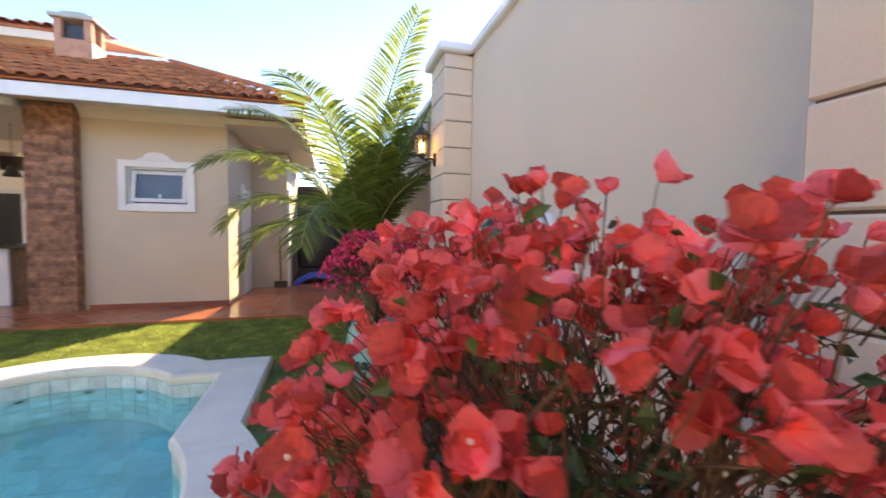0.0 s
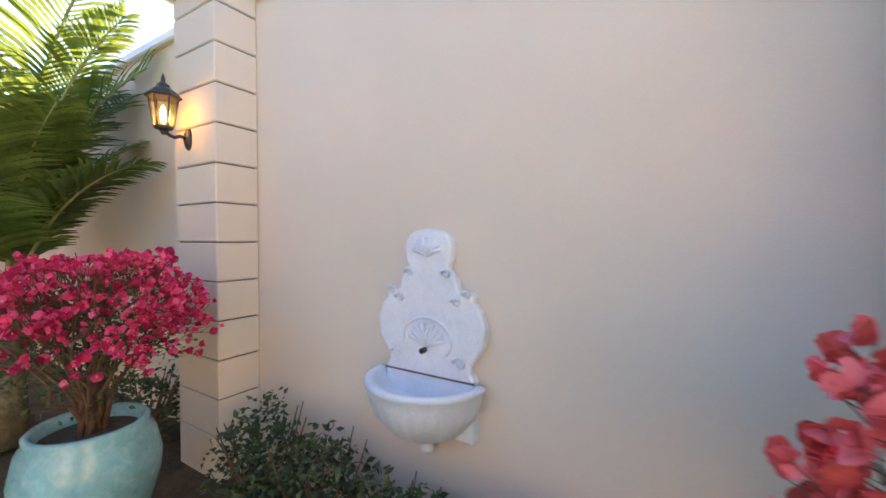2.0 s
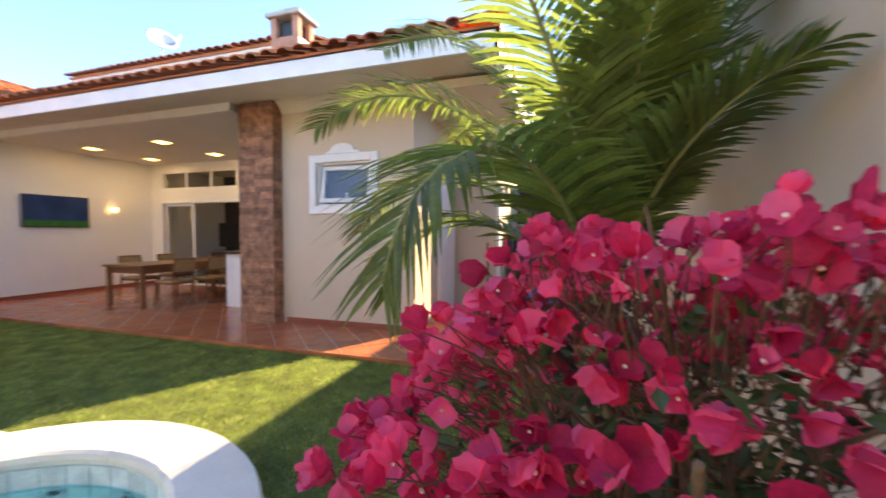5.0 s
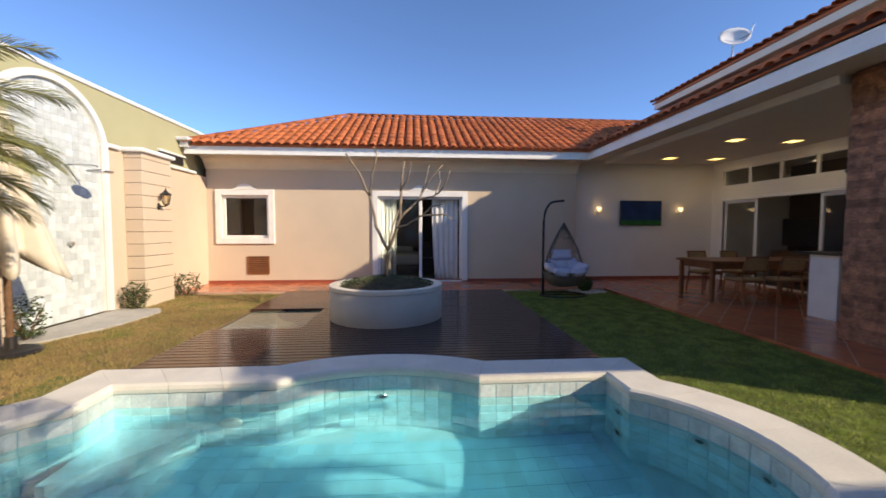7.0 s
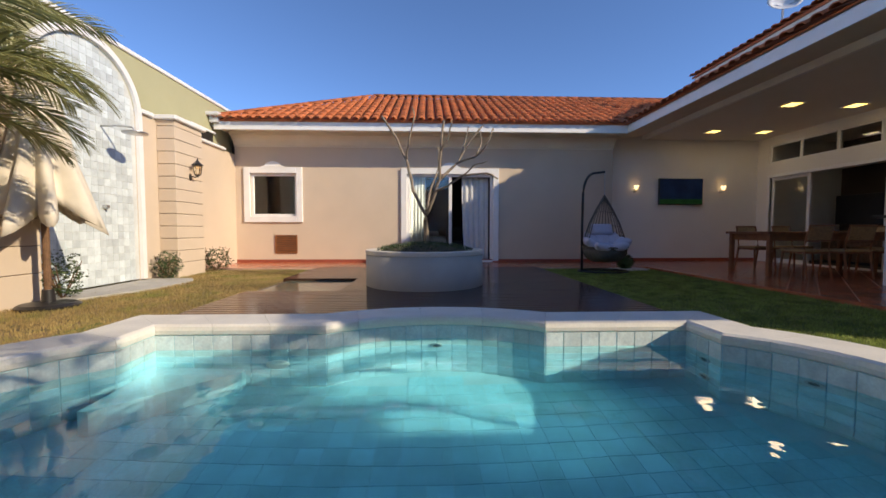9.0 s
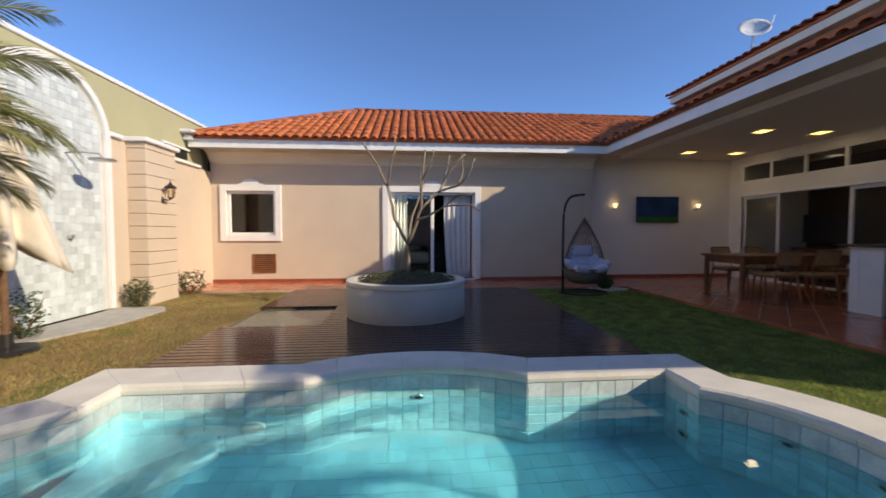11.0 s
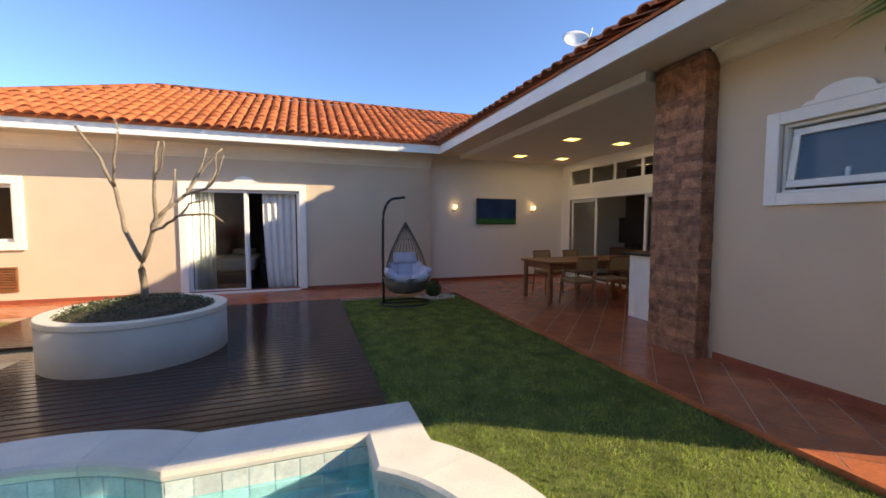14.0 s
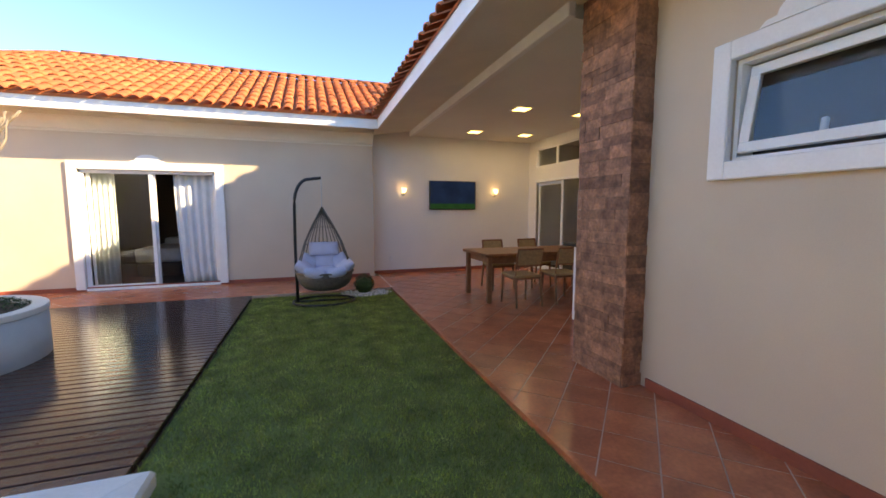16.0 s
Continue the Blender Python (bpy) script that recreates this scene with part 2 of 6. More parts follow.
# ---- building helpers ----
def mesh(name, verts, faces, material, smooth=False):
    me = bpy.data.meshes.new(name)
    me.from_pydata([tuple(v) for v in verts], [], faces)
    me.materials.append(material)
    if smooth:
        me.polygons.foreach_set("use_smooth", [True] * len(me.polygons))
    return me


def part(name, data, material, parent, label="", smooth=False):
    """Links a bmesh or mesh as one object under a thing or part."""
    if isinstance(data, bmesh.types.BMesh):
        me = bpy.data.meshes.new(name)
        bmesh.ops.recalc_face_normals(data, faces=data.faces[:])
        data.to_mesh(me)
        data.free()
        me.materials.append(material)
        if smooth:
            me.polygons.foreach_set("use_smooth", [True] * len(me.polygons))
        data = me
    ob = new(name, data)
    if parent is not None:
        ob.parent = parent
    return tagged(ob, label)


def thing(name, label, category, loc=(0, 0, 0), rz=0, group="", kind=""):
    e = new(name)
    e.empty_display_size = 0.1
    e.matrix_basis = pose(*loc, 0, 0, rz)
    return tagged(e, label, category, group, kind)


def box(bm, x0, x1, y0, y1, z0, z1, bevel=0.0, seg=1, m=None):
    vs = [bm.verts.new((x, y, z)) for z in (z0, z1) for x, y in ((x0, y0), (x1, y0), (x1, y1), (x0, y1))]
    fs = [bm.faces.new([vs[i] for i in f]) for f in ((3, 2, 1, 0), (4, 5, 6, 7), (0, 1, 5, 4), (1, 2, 6, 5), (2, 3, 7, 6), (3, 0, 4, 7))]
    made = set(vs)
    if bevel:
        es = list({e for f in fs for e in f.edges})
        r = bmesh.ops.bevel(bm, geom=es, offset=bevel, segments=seg, affect="EDGES", profile=0.5)
        made = {v for f in r["faces"] for v in f.verts} | {v for v in made if v.is_valid}
    if m is not None:
        for v in made:
            v.co = m @ v.co
    return bm


def bx(*a, **k):
    return box(bmesh.new(), *a, **k)


def tube(bm, pts, radii, n=8, cap=True):
    """A round tube along points."""
    rings = []
    pts = [Vector(p) for p in pts]
    if not hasattr(radii, "__len__"):
        radii = [radii] * len(pts)
    for i, p in enumerate(pts):
        d = (pts[min(i + 1, len(pts) - 1)] - pts[max(i - 1, 0)]).normalized()
        u = d.cross(Vector((0, 0, 1)))
        u = d.cross(Vector((1, 0, 0))) if u.length < 0.05 else u
        u.normalize()
        w = d.cross(u)
        rings.append([bm.verts.new(p + radii[i] * (u * math.cos(a) + w * math.sin(a))) for a in [2 * math.pi * k / n for k in range(n)]])
    for a, b in zip(rings, rings[1:]):
        for k in range(n):
            bm.faces.new((a[k], a[(k + 1) % n], b[(k + 1) % n], b[k]))
    if cap:
        bm.faces.new(rings[0][::-1]), bm.faces.new(rings[-1])
    return bm


def lathe(bm, profile, n=28, c=(0, 0, 0), a0=0.0, a1=2 * math.pi):
    """A turned shape from (radius, height) pairs."""
    full = abs(a1 - a0 - 2 * math.pi) < 1e-6
    k = n if full else n + 1
    rings = [[bm.verts.new((c[0] + r * math.cos(a0 + (a1 - a0) * i / n), c[1] + r * math.sin(a0 + (a1 - a0) * i / n), c[2] + z)) for i in range(k)] for r, z in profile]
    for a, b in zip(rings, rings[1:]):
        for i in range(n):
            bm.faces.new((a[i], a[(i + 1) % k], b[(i + 1) % k], b[i]))
    return bm


def prism(bm, outline, z0, z1):
    lo = [bm.verts.new((x, y, z0)) for x, y in outline]
    hi = [bm.verts.new((x, y, z1)) for x, y in outline]
    bm.faces.new(lo[::-1]), bm.faces.new(hi)
    for i in range(len(lo)):
        j = (i + 1) % len(lo)
        bm.faces.new((lo[i], lo[j], hi[j], hi[i]))
    return bm


def extrude_profile(bm, profile, p0, p1):
    """A profile of (out, up) pairs swept from p0 to p1; out points to the left of the way."""
    p0, p1 = Vector(p0), Vector(p1)
    d = (p1 - p0).normalized()
    o = Vector((-d.y, d.x, 0))
    a = [bm.verts.new(p0 + o * u + Vector((0, 0, v))) for u, v in profile]
    b = [bm.verts.new(p1 + o * u + Vector((0, 0, v))) for u, v in profile]
    bm.faces.new(a), bm.faces.new(b[::-1])
    for i in range(len(a)):
        j = (i + 1) % len(a)
        bm.faces.new((a[i], b[i], b[j], a[j]))
    return bm


def holed(bm, axis, at0, at1, a0, a1, z0, z1, holes):
    """A wall along x or y with rectangular openings (a, b, low, high)."""
    def put(p, q, lo, hi):
        if q - p > 1e-4 and hi - lo > 1e-4:
            box(bm, *((p, q, at0, at1) if axis == "x" else (at0, at1, p, q)), lo, hi)
    edge = a0
    for h0, h1, lo, hi in sorted(holes):
        put(edge, h0, z0, z1), put(h0, h1, z0, lo), put(h0, h1, hi, z1)
        edge = h1
    put(edge, a1, z0, z1)
    return bm


def clip(poly, x0, x1, y0, y1):
    for ax, lim, sign in ((0, x0, 1), (0, x1, -1), (1, y0, 1), (1, y1, -1)):
        out = []
        for i, p in enumerate(poly):
            q = poly[(i + 1) % len(poly)]
            dp, dq = sign * (p[ax] - lim), sign * (q[ax] - lim)
            if dp >= 0:
                out.append(p)
            if (dp > 0 and dq < 0) or (dp < 0 and dq > 0):
                s = dp / (dp - dq)
                out.append((p[0] + s * (q[0] - p[0]), p[1] + s * (q[1] - p[1])))
        poly = out
        if len(poly) < 3:
            return []
    return poly


def structure(name, bm, material, label, category):
    return tagged(part(name, bm, material, None), label, category, kind="structure")


# ---- plan ----
XW, XE, YN, YTV, YS = -6.25, 4.04, 10.0, 10.29, -0.99
EX, EY, EZ = 2.83, 9.3, 2.97          # fascia lines of the east and north eaves, their lower edge
XG = 6.75                              # glazed wall of the veranda


def arc_side(c, half, sag, n=14):
    """Points of a bulge over a chord, as (along, out)."""
    r = (half * half + sag * sag) / (2 * sag)
    a = math.asin(half / r)
    return [(c + r * math.sin(-a + 2 * a * i / n), r * math.cos(-a + 2 * a * i / n) - (r - sag)) for i in range(n + 1)]


def pool_outline(inset):
    x0, x1, y0, y1 = -4.15 + inset, 0.76 - inset, 0.78 + inset, 3.9 - inset
    def side(c, half, sag):
        r = (half * half + sag * sag) / (2 * sag) - inset
        h = math.sqrt(max(r * r - (r - sag) ** 2, 0.01))
        return arc_side(c, h, sag)
    n, e = side(-1.62, 0.97, 0.27), side(2.34, 0.98, 0.42)
    pts = [(x0, y0)] + [(a, y0 - o) for a, o in n] + [(x1, y0)] + [(x1 + o, a) for a, o in e] + [(x1, y1)]
    pts += [(a, y1 + o) for a, o in reversed(n)] + [(x0, y1)] + [(x0 - o, a) for a, o in reversed(e)]
    return pts


def sheet(name, outline, hole, z, material, label, category):
    bm = bmesh.new()
    es = []
    for loop in (outline, hole):
        vs = [bm.verts.new((x, y, z)) for x, y in loop]
        es += [bm.edges.new((vs[i], vs[(i + 1) % len(vs)])) for i in range(len(vs))]
    bmesh.ops.triangle_fill(bm, use_beauty=True, use_dissolve=False, edges=es)
    bmesh.ops.recalc_face_normals(bm, faces=bm.faces[:])
    return structure(name, bm, material, label, category)


# ---- ground ----
MID = pool_outline(0.15)
sheet("ground", [(-300, -300), (300, -300), (300, 300), (-300, 300)], MID, -0.07, M_SOIL, "brown bare earth round house and garden", "ground")
sheet("lawn", [(-4.6, 0.0), (2.95, 0.0), (2.95, 8.62), (0.62, 8.62), (0.62, 4.02), (-4.0, 4.02), (-4.6, 4.02)], MID, -0.045, M_TURF, "short green lawn beside the pool", "lawn")
bm = bmesh.new()
box(bm, XW, -4.6, -0.2, 4.02, -0.12, -0.045)
box(bm, XW, -4.0, 4.02, 8.62, -0.12, -0.05)
structure("dry_lawn", bm, M_DRY, "sun-bleached yellowish lawn by the boundary wall", "lawn")


def blades(name, x0, x1, y0, y1, count, material, label, keep, tall=0.035):
    rng = np.random.default_rng(5)
    p = rng.uniform((x0, y0), (x1, y1), (count, 2))
    p = p[[keep(x, y) for x, y in p]]
    n = len(p)
    a, h, lean = rng.uniform(0, 6.28, n), rng.uniform(0.5, 1.0, n) * tall, rng.uniform(-0.02, 0.02, (n, 2))
    w = 0.0035
    v = np.zeros((n, 3, 3))
    v[:, 0] = np.c_[p[:, 0] - w * np.cos(a), p[:, 1] - w * np.sin(a), np.full(n, -0.05)]
    v[:, 1] = np.c_[p[:, 0] + w * np.cos(a), p[:, 1] + w * np.sin(a), np.full(n, -0.05)]
    v[:, 2] = np.c_[p + lean, -0.045 + h]
    me = mesh(name, v.reshape(-1, 3).tolist(), np.arange(n * 3).reshape(-1, 3).tolist(), material)
    return tagged(new(name, me), label, "grass", kind="stuff")


def off_pool(x, y):
    return not (-4.25 < x < 0.8 and 0.7 < y < 3.98) and not ((x + 1.62) ** 2 / 0.97 ** 2 + (y - 2.3) ** 2 / 1.95 ** 2 < 1) and not ((x + 1.7) ** 2 / 2.95 ** 2 + (y - 2.34) ** 2 / 1.05 ** 2 < 1)


blades("grass", 0.62, 2.93, 0.0, 8.6, 110000, M_BLADE, "short dense green turf blades", off_pool)
blades("grass", -4.5, 0.62, -0.3, 0.8, 14000, M_BLADE, "short green turf blades along pool", off_pool)
blades("dry_grass", XW, -4.0, 0.0, 8.6, 70000, M_DBLADE, "short dry yellow turf blades", off_pool)
structure("planting_bed", bx(-4.5, 3.0, YS, -0.42, -0.12, -0.03), M_SOIL, "brown mulch bed along the boundary wall", "soil")

# ---- house: walls ----
DOOR = (-2.2, -0.12, 0.03, 2.12)
WIN = (-5.9, -4.82, 1.1, 2.12)
structure("wall_north", holed(bmesh.new(), "x", YN, YN + 0.18, XW, 2.83, -0.1, 3.0, [DOOR, WIN]), M_WALL, "beige rendered house wall with door and window", "wall")
structure("wall_tv", holed(bmesh.new(), "x", YTV, YTV + 0.18, 2.83, 9.0, -0.1, 3.2, []), M_VERANDA, "white rendered veranda wall", "wall")
structure("wall_jog", bx(2.7, 2.83, YN + 0.18, YTV + 0.18, -0.1, 3.0), M_VERANDA, "short white return of the veranda wall", "wall")
KW = (2.5, 3.36, 1.69, 2.29)
structure("wall_kitchen", holed(bmesh.new(), "y", XE, XE + 0.18, 1.9, 4.0, -0.1, 3.24, [KW]), M_WALL, "beige rendered wall with small tilted window", "wall")
structure("wall_south_end", bx(XE + 0.18, 6.1, 1.9, 2.05, -0.1, 3.15), M_WALL, "beige rendered end wall of the house", "wall")
structure("wall_passage", bx(6.1, 6.25, 1.16, 2.05, -0.1, 3.0), M_WALL, "beige wall in the side passage", "wall")
structure("wall_service", bx(6.25, 9.0, 1.16, 1.3, -0.1, 3.0), M_WALL, "rear passage wall", "wall")
structure("wall_kitchen_back", bx(XE + 0.18, 9.0, 4.6, 4.75, -0.1, 3.15), M_VERANDA, "white kitchen wall beyond the counter", "wall")
# room walls carry their shade as a dark base colour
structure("wall_far_east", bx(9.0, 9.15, 1.2, 14.0, -0.1, 4.8), M_SHADED, "rear living room wall, coloured dark for shade", "wall")
structure("wall_far_north", bx(XW, 9.15, 14.0, 14.15, -0.1, 3.0), M_SHADED, "rear bedroom wall, coloured dark for shade", "wall")
structure("wall_bedroom_west", bx(XW - 0.159, XW, 10.2, 14.15, -0.1, 3.0), M_SHADED, "west bedroom wall, coloured dark for shade", "wall")
structure("wall_bedroom_side", bx(1.2, 1.3, YN + 0.18, 14.0, -0.1, 3.0), M_SHADED, "bedroom partition wall, coloured dark for shade", "wall")
GL = [(6.3, 9.9, 0.03, 2.06), (5.95, 9.95, 2.42, 2.86)]
bm = bmesh.new()
holed(bm, "y", XG, XG + 0.16, 4.75, YTV, -0.1, 2.24, [GL[0]])
holed(bm, "y", XG, XG + 0.16, 4.75, YTV, 2.24, 3.2, [GL[1]])
structure("wall_glazed", bm, M_VERANDA, "white wall with sliding glass doors and transoms", "wall")
structure("ceiling_veranda", bx(3.78, 9.0, 4.62, YTV, 3.06, 3.2), M_CEIL, "plain off-white veranda ceiling", "ceiling")
structure("ceiling_kitchen", bx(XE + 0.18, 9.0, 1.9, 4.62, 3.06, 3.2), M_CEIL, "plain off-white kitchen ceiling", "ceiling")
structure("ceiling_bedroom", bx(XW, 2.83, YN + 0.18, 14.0, 2.75, 2.9), M_CEIL, "plain bedroom ceiling", "ceiling")
SOF = [(0.02, 0.06), (1.21, 0.235), (1.21, 0.27), (0.02, 0.16)]
structure("soffit_east", extrude_profile(bmesh.new(), [(-u, v) for u, v in SOF], (EX, 0.62, EZ), (EX, YTV, EZ)), M_CREAM, "cream painted sloping eave soffit", "soffit")
structure("soffit_south", bx(3.78, 9.0, 0.62, 1.9, EZ + 0.06, EZ + 0.16), M_CREAM, "cream painted soffit over the passage", "soffit")
structure("soffit_north", bx(XW - 0.1, EX + 0.02, EY + 0.02, YN, EZ + 0.06, EZ + 0.16), M_CREAM, "cream painted eave soffit", "soffit")
structure("trim_veranda", bx(3.70, 3.778, 4.565, YTV, EZ + 0.07, EZ + 0.2, bevel=0.008), M_WHITE, "white trim along the veranda ceiling", "trim")
structure("floor_bedroom", bx(XW, 1.2, YN, 14.0, -0.1, 0.0), M_SHADED, "bedroom floor, coloured dark for shade", "floor")
structure("floor_living", bx(XG, 9.0, 4.75, YTV, -0.1, 0.0), M_SHADED, "living room floor, coloured dark for shade", "floor")

# fascia boards and coves
def fascia(name, a, b, label):
    prof = [(0, 0), (-0.03, 0), (-0.03, 0.19), (0, 0.19)]
    return structure(name, extrude_profile(bmesh.new(), prof, (*a, EZ), (*b, EZ)), M_WHITE, label, "fascia")


fascia("fascia_north", (EX, EY), (XW - 0.1, EY), "white painted eave board under roof tiles")
fascia("fascia_east", (EX, 0.6), (EX, EY), "white painted eave board under roof tiles")
fascia("fascia_south", (9.0, 0.6), (EX, 0.6), "white painted eave board under roof tiles")
COVE = [(0, 0.0), (0.025, 0.0), (0.025, 0.03), (0.05, 0.045), (0.07, 0.09), (0.11, 0.15), (0.17, 0.2), (0.24, 0.225), (0.24, 0.25), (0.27, 0.25), (0.27, 0.29), (0, 0.29)]
def cove(name, a, b, foot=-0.23, size=1.0, label="cream stepped crown moulding under the eave"):
    return structure(name, extrude_profile(bmesh.new(), [(u * size, v * size) for u, v in COVE], (*a, EZ + foot), (*b, EZ + foot)), M_CREAM, label, "moulding")


cove("trim_cove_north", (2.83, YN), (XW, YN))
cove("trim_cove_kitchen", (XE, 1.9), (XE, 3.95), 0.055, 0.56)

# skirtings
structure("baseboard_north", bx(XW, 2.72, YN - 0.015, YN, 0.0, 0.07), M_SKIRT, "dark red tile skirting", "skirting")
structure("baseboard_tv", bx(2.83, XG, YTV - 0.015, YTV, 0.0, 0.07), M_SKIRT, "dark red tile skirting", "skirting")
structure("baseboard_kitchen", bx(XE - 0.015, XE, 1.9, 3.9, 0.0, 0.08), M_SKIRT, "red tile skirting", "skirting")

# stone pillar
PX, PY0, PY1 = 3.85, 3.96, 4.56
pillar = structure("pillar", bx(PX + 0.02, XE + 0.5, PY0 + 0.02, PY1 - 0.02, -0.1, 3.19), M_JOINT, "pillar clad in rust-brown slate strips", "pillar")
rng = random.Random(3)


# ---- boundary walls ----
def capped(name, a, b, z, out, label):
    """A projecting white coping along a wall top."""
    x0, x1, y0, y1 = min(a[0], b[0]), max(a[0], b[0]), min(a[1], b[1]), max(a[1], b[1])
    return structure(name, bx(x0 - out, x1 + out, y0 - out, y1 + out, z, z + 0.07, bevel=0.012), M_WHITE, label, "coping")


structure("wall_boundary_south", bx(XW - 0.2, 12.0, YS - 0.2, YS, -0.1, 2.86), M_SOUTH, "tall cream rendered boundary wall", "wall")
capped("trim_south", (XW, YS - 0.2), (12.0, YS), 2.86, 0.05, "white coping on boundary wall")


def pilaster(name, x0, x1, y0, y1, top, pitch, material, label):
    """A banded pilaster: rendered courses with thin recessed joints."""
    t = structure(name, bx(x0 + 0.012, x1 - 0.012, y0 + 0.012, y1 - 0.012, -0.1, top - 0.005), M_JOINT, label, "pilaster")
    z = 0.0
    while z < top - 0.01:
        z1 = min(z + pitch, top)
        part("course", bx(x0, x1, y0, y1, (z if z else -0.1) + 0.004, z1 - 0.004, bevel=0.006), material, t)
        z = z1
    part("cap", bx(x0 - 0.06, x1 + 0.06, y0 - 0.06, y1 + 0.06, top, top + 0.075, bevel=0.014), M_WHITE, t, "white projecting cap")
    return t


pilaster("pilaster_south", -0.135, 0.32, YS + 0.002, -0.73, 2.86, 0.228, M_SOUTH, "cream banded pilaster on the boundary wall")
pilaster("pilaster_south_west", -3.3, -2.855, YS + 0.002, -0.73, 2.86, 0.228, M_SOUTH, "cream banded pilaster on the boundary wall")

# west side: low tan wall before a taller olive neighbour wall
structure("wall_neighbour_west", bx(XW - 0.6, XW - 0.16, -6.0, 14.0, -0.1, 3.55), M_GREEN, "tall olive rendered neighbour wall", "wall")
capped("trim_neighbour", (XW - 0.6, -6.0), (XW - 0.16, 14.0), 3.55, 0.03, "thin white coping on the neighbour wall")
ARC_Y0, ARC_Y1, ARC_S = 5.15, 6.85, 2.5
bm = bmesh.new()
box(bm, XW - 0.16, XW, -1.0, ARC_Y0, -0.1, 2.5)
box(bm, XW - 0.16, XW, ARC_Y1, 8.3, -0.1, 2.62)
box(bm, XW - 0.16, XW, 8.3, 10.2, -0.1, 2.55)
structure("wall_boundary_west", bm, M_WALL, "tan rendered boundary wall", "wall")
structure("trim_west_a", bx(XW - 0.12, XW + 0.06, ARC_Y1 + 0.08, 7.2, 2.62, 2.69, bevel=0.012), M_WHITE, "white coping on boundary wall", "coping")
structure("trim_west_b", bx(XW - 0.12, XW + 0.06, 8.42, 9.5, 2.55, 2.61, bevel=0.012), M_WHITE, "white coping on boundary wall", "coping")
pilaster("pilaster_west", XW + 0.002, XW + 0.3, 7.32, 8.12, 2.62, 0.21, M_WALL, "tan banded pilaster on the boundary wall")
pilaster("pilaster_west_south", XW + 0.002, XW + 0.3, 4.1, 4.96, 2.5, 0.3, M_WALL, "tan banded pilaster on the boundary wall")

slot = thing("window_4", "dark slot window in the olive wall", "window", (XW - 0.16, 8.95, 2.78), kind="structure")
# solid black box: the shade inside the slot is put in as colour
part("opening", bx(-0.06, 0.004, -0.42, 0.42, -0.09, 0.1), M_BLACK, slot)
part("lintel", bx(-0.02, 0.05, -0.45, 0.45, 0.1, 0.14), M_WHITE, slot)
flash = thing("roof_flashing", "pale metal flashing at the roof corner", "flashing", (XW - 0.02, 9.3, 3.16))
part("sheet", bx(-0.35, 0.12, -0.2, 0.3, 0.06, 0.14, bevel=0.02), M_DISH, flash)
part("bracket", bx(-0.12, 0.06, -0.1, 0.1, -0.06, 0.06), M_DISH, flash)

# tiled shower arch
def arch_points(y0, y1, spring, n=24):
    c, r = (y0 + y1) / 2, (y1 - y0) / 2
    return [(y0, 0)] + [(c - r * math.cos(math.pi * i / n), spring + r * 0.98 * math.sin(math.pi * i / n)) for i in range(n + 1)] + [(y1, 0)]


bm = bmesh.new()
outer, inner = arch_points(ARC_Y0 - 0.09, ARC_Y1 + 0.09, ARC_S), arch_points(ARC_Y0, ARC_Y1, ARC_S)
for side_x in (0,):
    ring = []
    for (a, b), (c, d) in zip(outer, inner):
        ring.append([bm.verts.new((XW + u, y, z)) for u, y, z in ((0.0, a, b), (0.05, a, b), (0.05, c, d), (0.0, c, d))])
    for p, q in zip(ring, ring[1:]):
        for i in range(4):
            bm.faces.new((p[i], p[(i + 1) % 4], q[(i + 1) % 4], q[i]))
structure("trim_arch", bm, M_WHITE, "white moulded arch round the shower", "trim")
bm = bmesh.new()
vs = [bm.verts.new((XW - 0.012, y, z)) for y, z in inner]
wv = [bm.verts.new((XW - 0.15, y, z)) for y, z in inner]
bm.faces.new(vs), bm.faces.new(wv[::-1])
for i in range(len(vs)):
    j = (i + 1) % len(vs)
    bm.faces.new((vs[i], vs[j], wv[j], wv[i]))
arch = structure("shower_wall", bm, mat("pale_grout", (0.60, 0.62, 0.60), 0.8), "pale blue mosaic shower wall in an arch", "shower wall")

# ---- roofs ----
SL = 0.49
def roof_slab(name, pts, label):
    bm = bmesh.new()
    lo = [bm.verts.new((x, y, z)) for x, y, z in pts]
    hi = [bm.verts.new((x, y, z + 0.05)) for x, y, z in pts]
    bm.faces.new(lo[::-1]), bm.faces.new(hi)
    for i in range(len(lo)):
        j = (i + 1) % len(lo)
        bm.faces.new((lo[i], lo[j], hi[j], hi[i]))
    return structure(name, bm, M_ROOFS, label, "roof")


RZ = EZ + 0.17
RN, RE = 3.05, 2.55                    # run of the north roof to its ridge; of the east roof to the upper wall
X0 = XW - 0.1
roof_n = roof_slab("roof_north", [(X0, EY - 0.02, RZ), (EX, EY - 0.02, RZ), (EX + RN, EY + RN, RZ + SL * RN), (X0 + RN, EY + RN, RZ + SL * RN)], "orange terracotta barrel tile roof")
roof_w = roof_slab("roof_hip_west", [(X0, EY - 0.02, RZ), (X0 + RN, EY + RN, RZ + SL * RN), (X0, EY + 2 * RN, RZ)], "terracotta hip end of the roof")
roof_b = roof_slab("roof_north_back", [(X0, EY + 2 * RN, RZ), (X0 + RN, EY + RN, RZ + SL * RN), (EX + RN, EY + RN, RZ + SL * RN), (9.0, EY + 2 * RN, RZ)], "rear slope of the tiled roof")
roof_e = roof_slab("roof_east", [(EX, 0.58, RZ), (EX + RE, 0.58 + RE, RZ + SL * RE), (EX + RE, EY + RE, RZ + SL * RE), (EX, EY - 0.02, RZ)], "orange terracotta barrel tile roof")
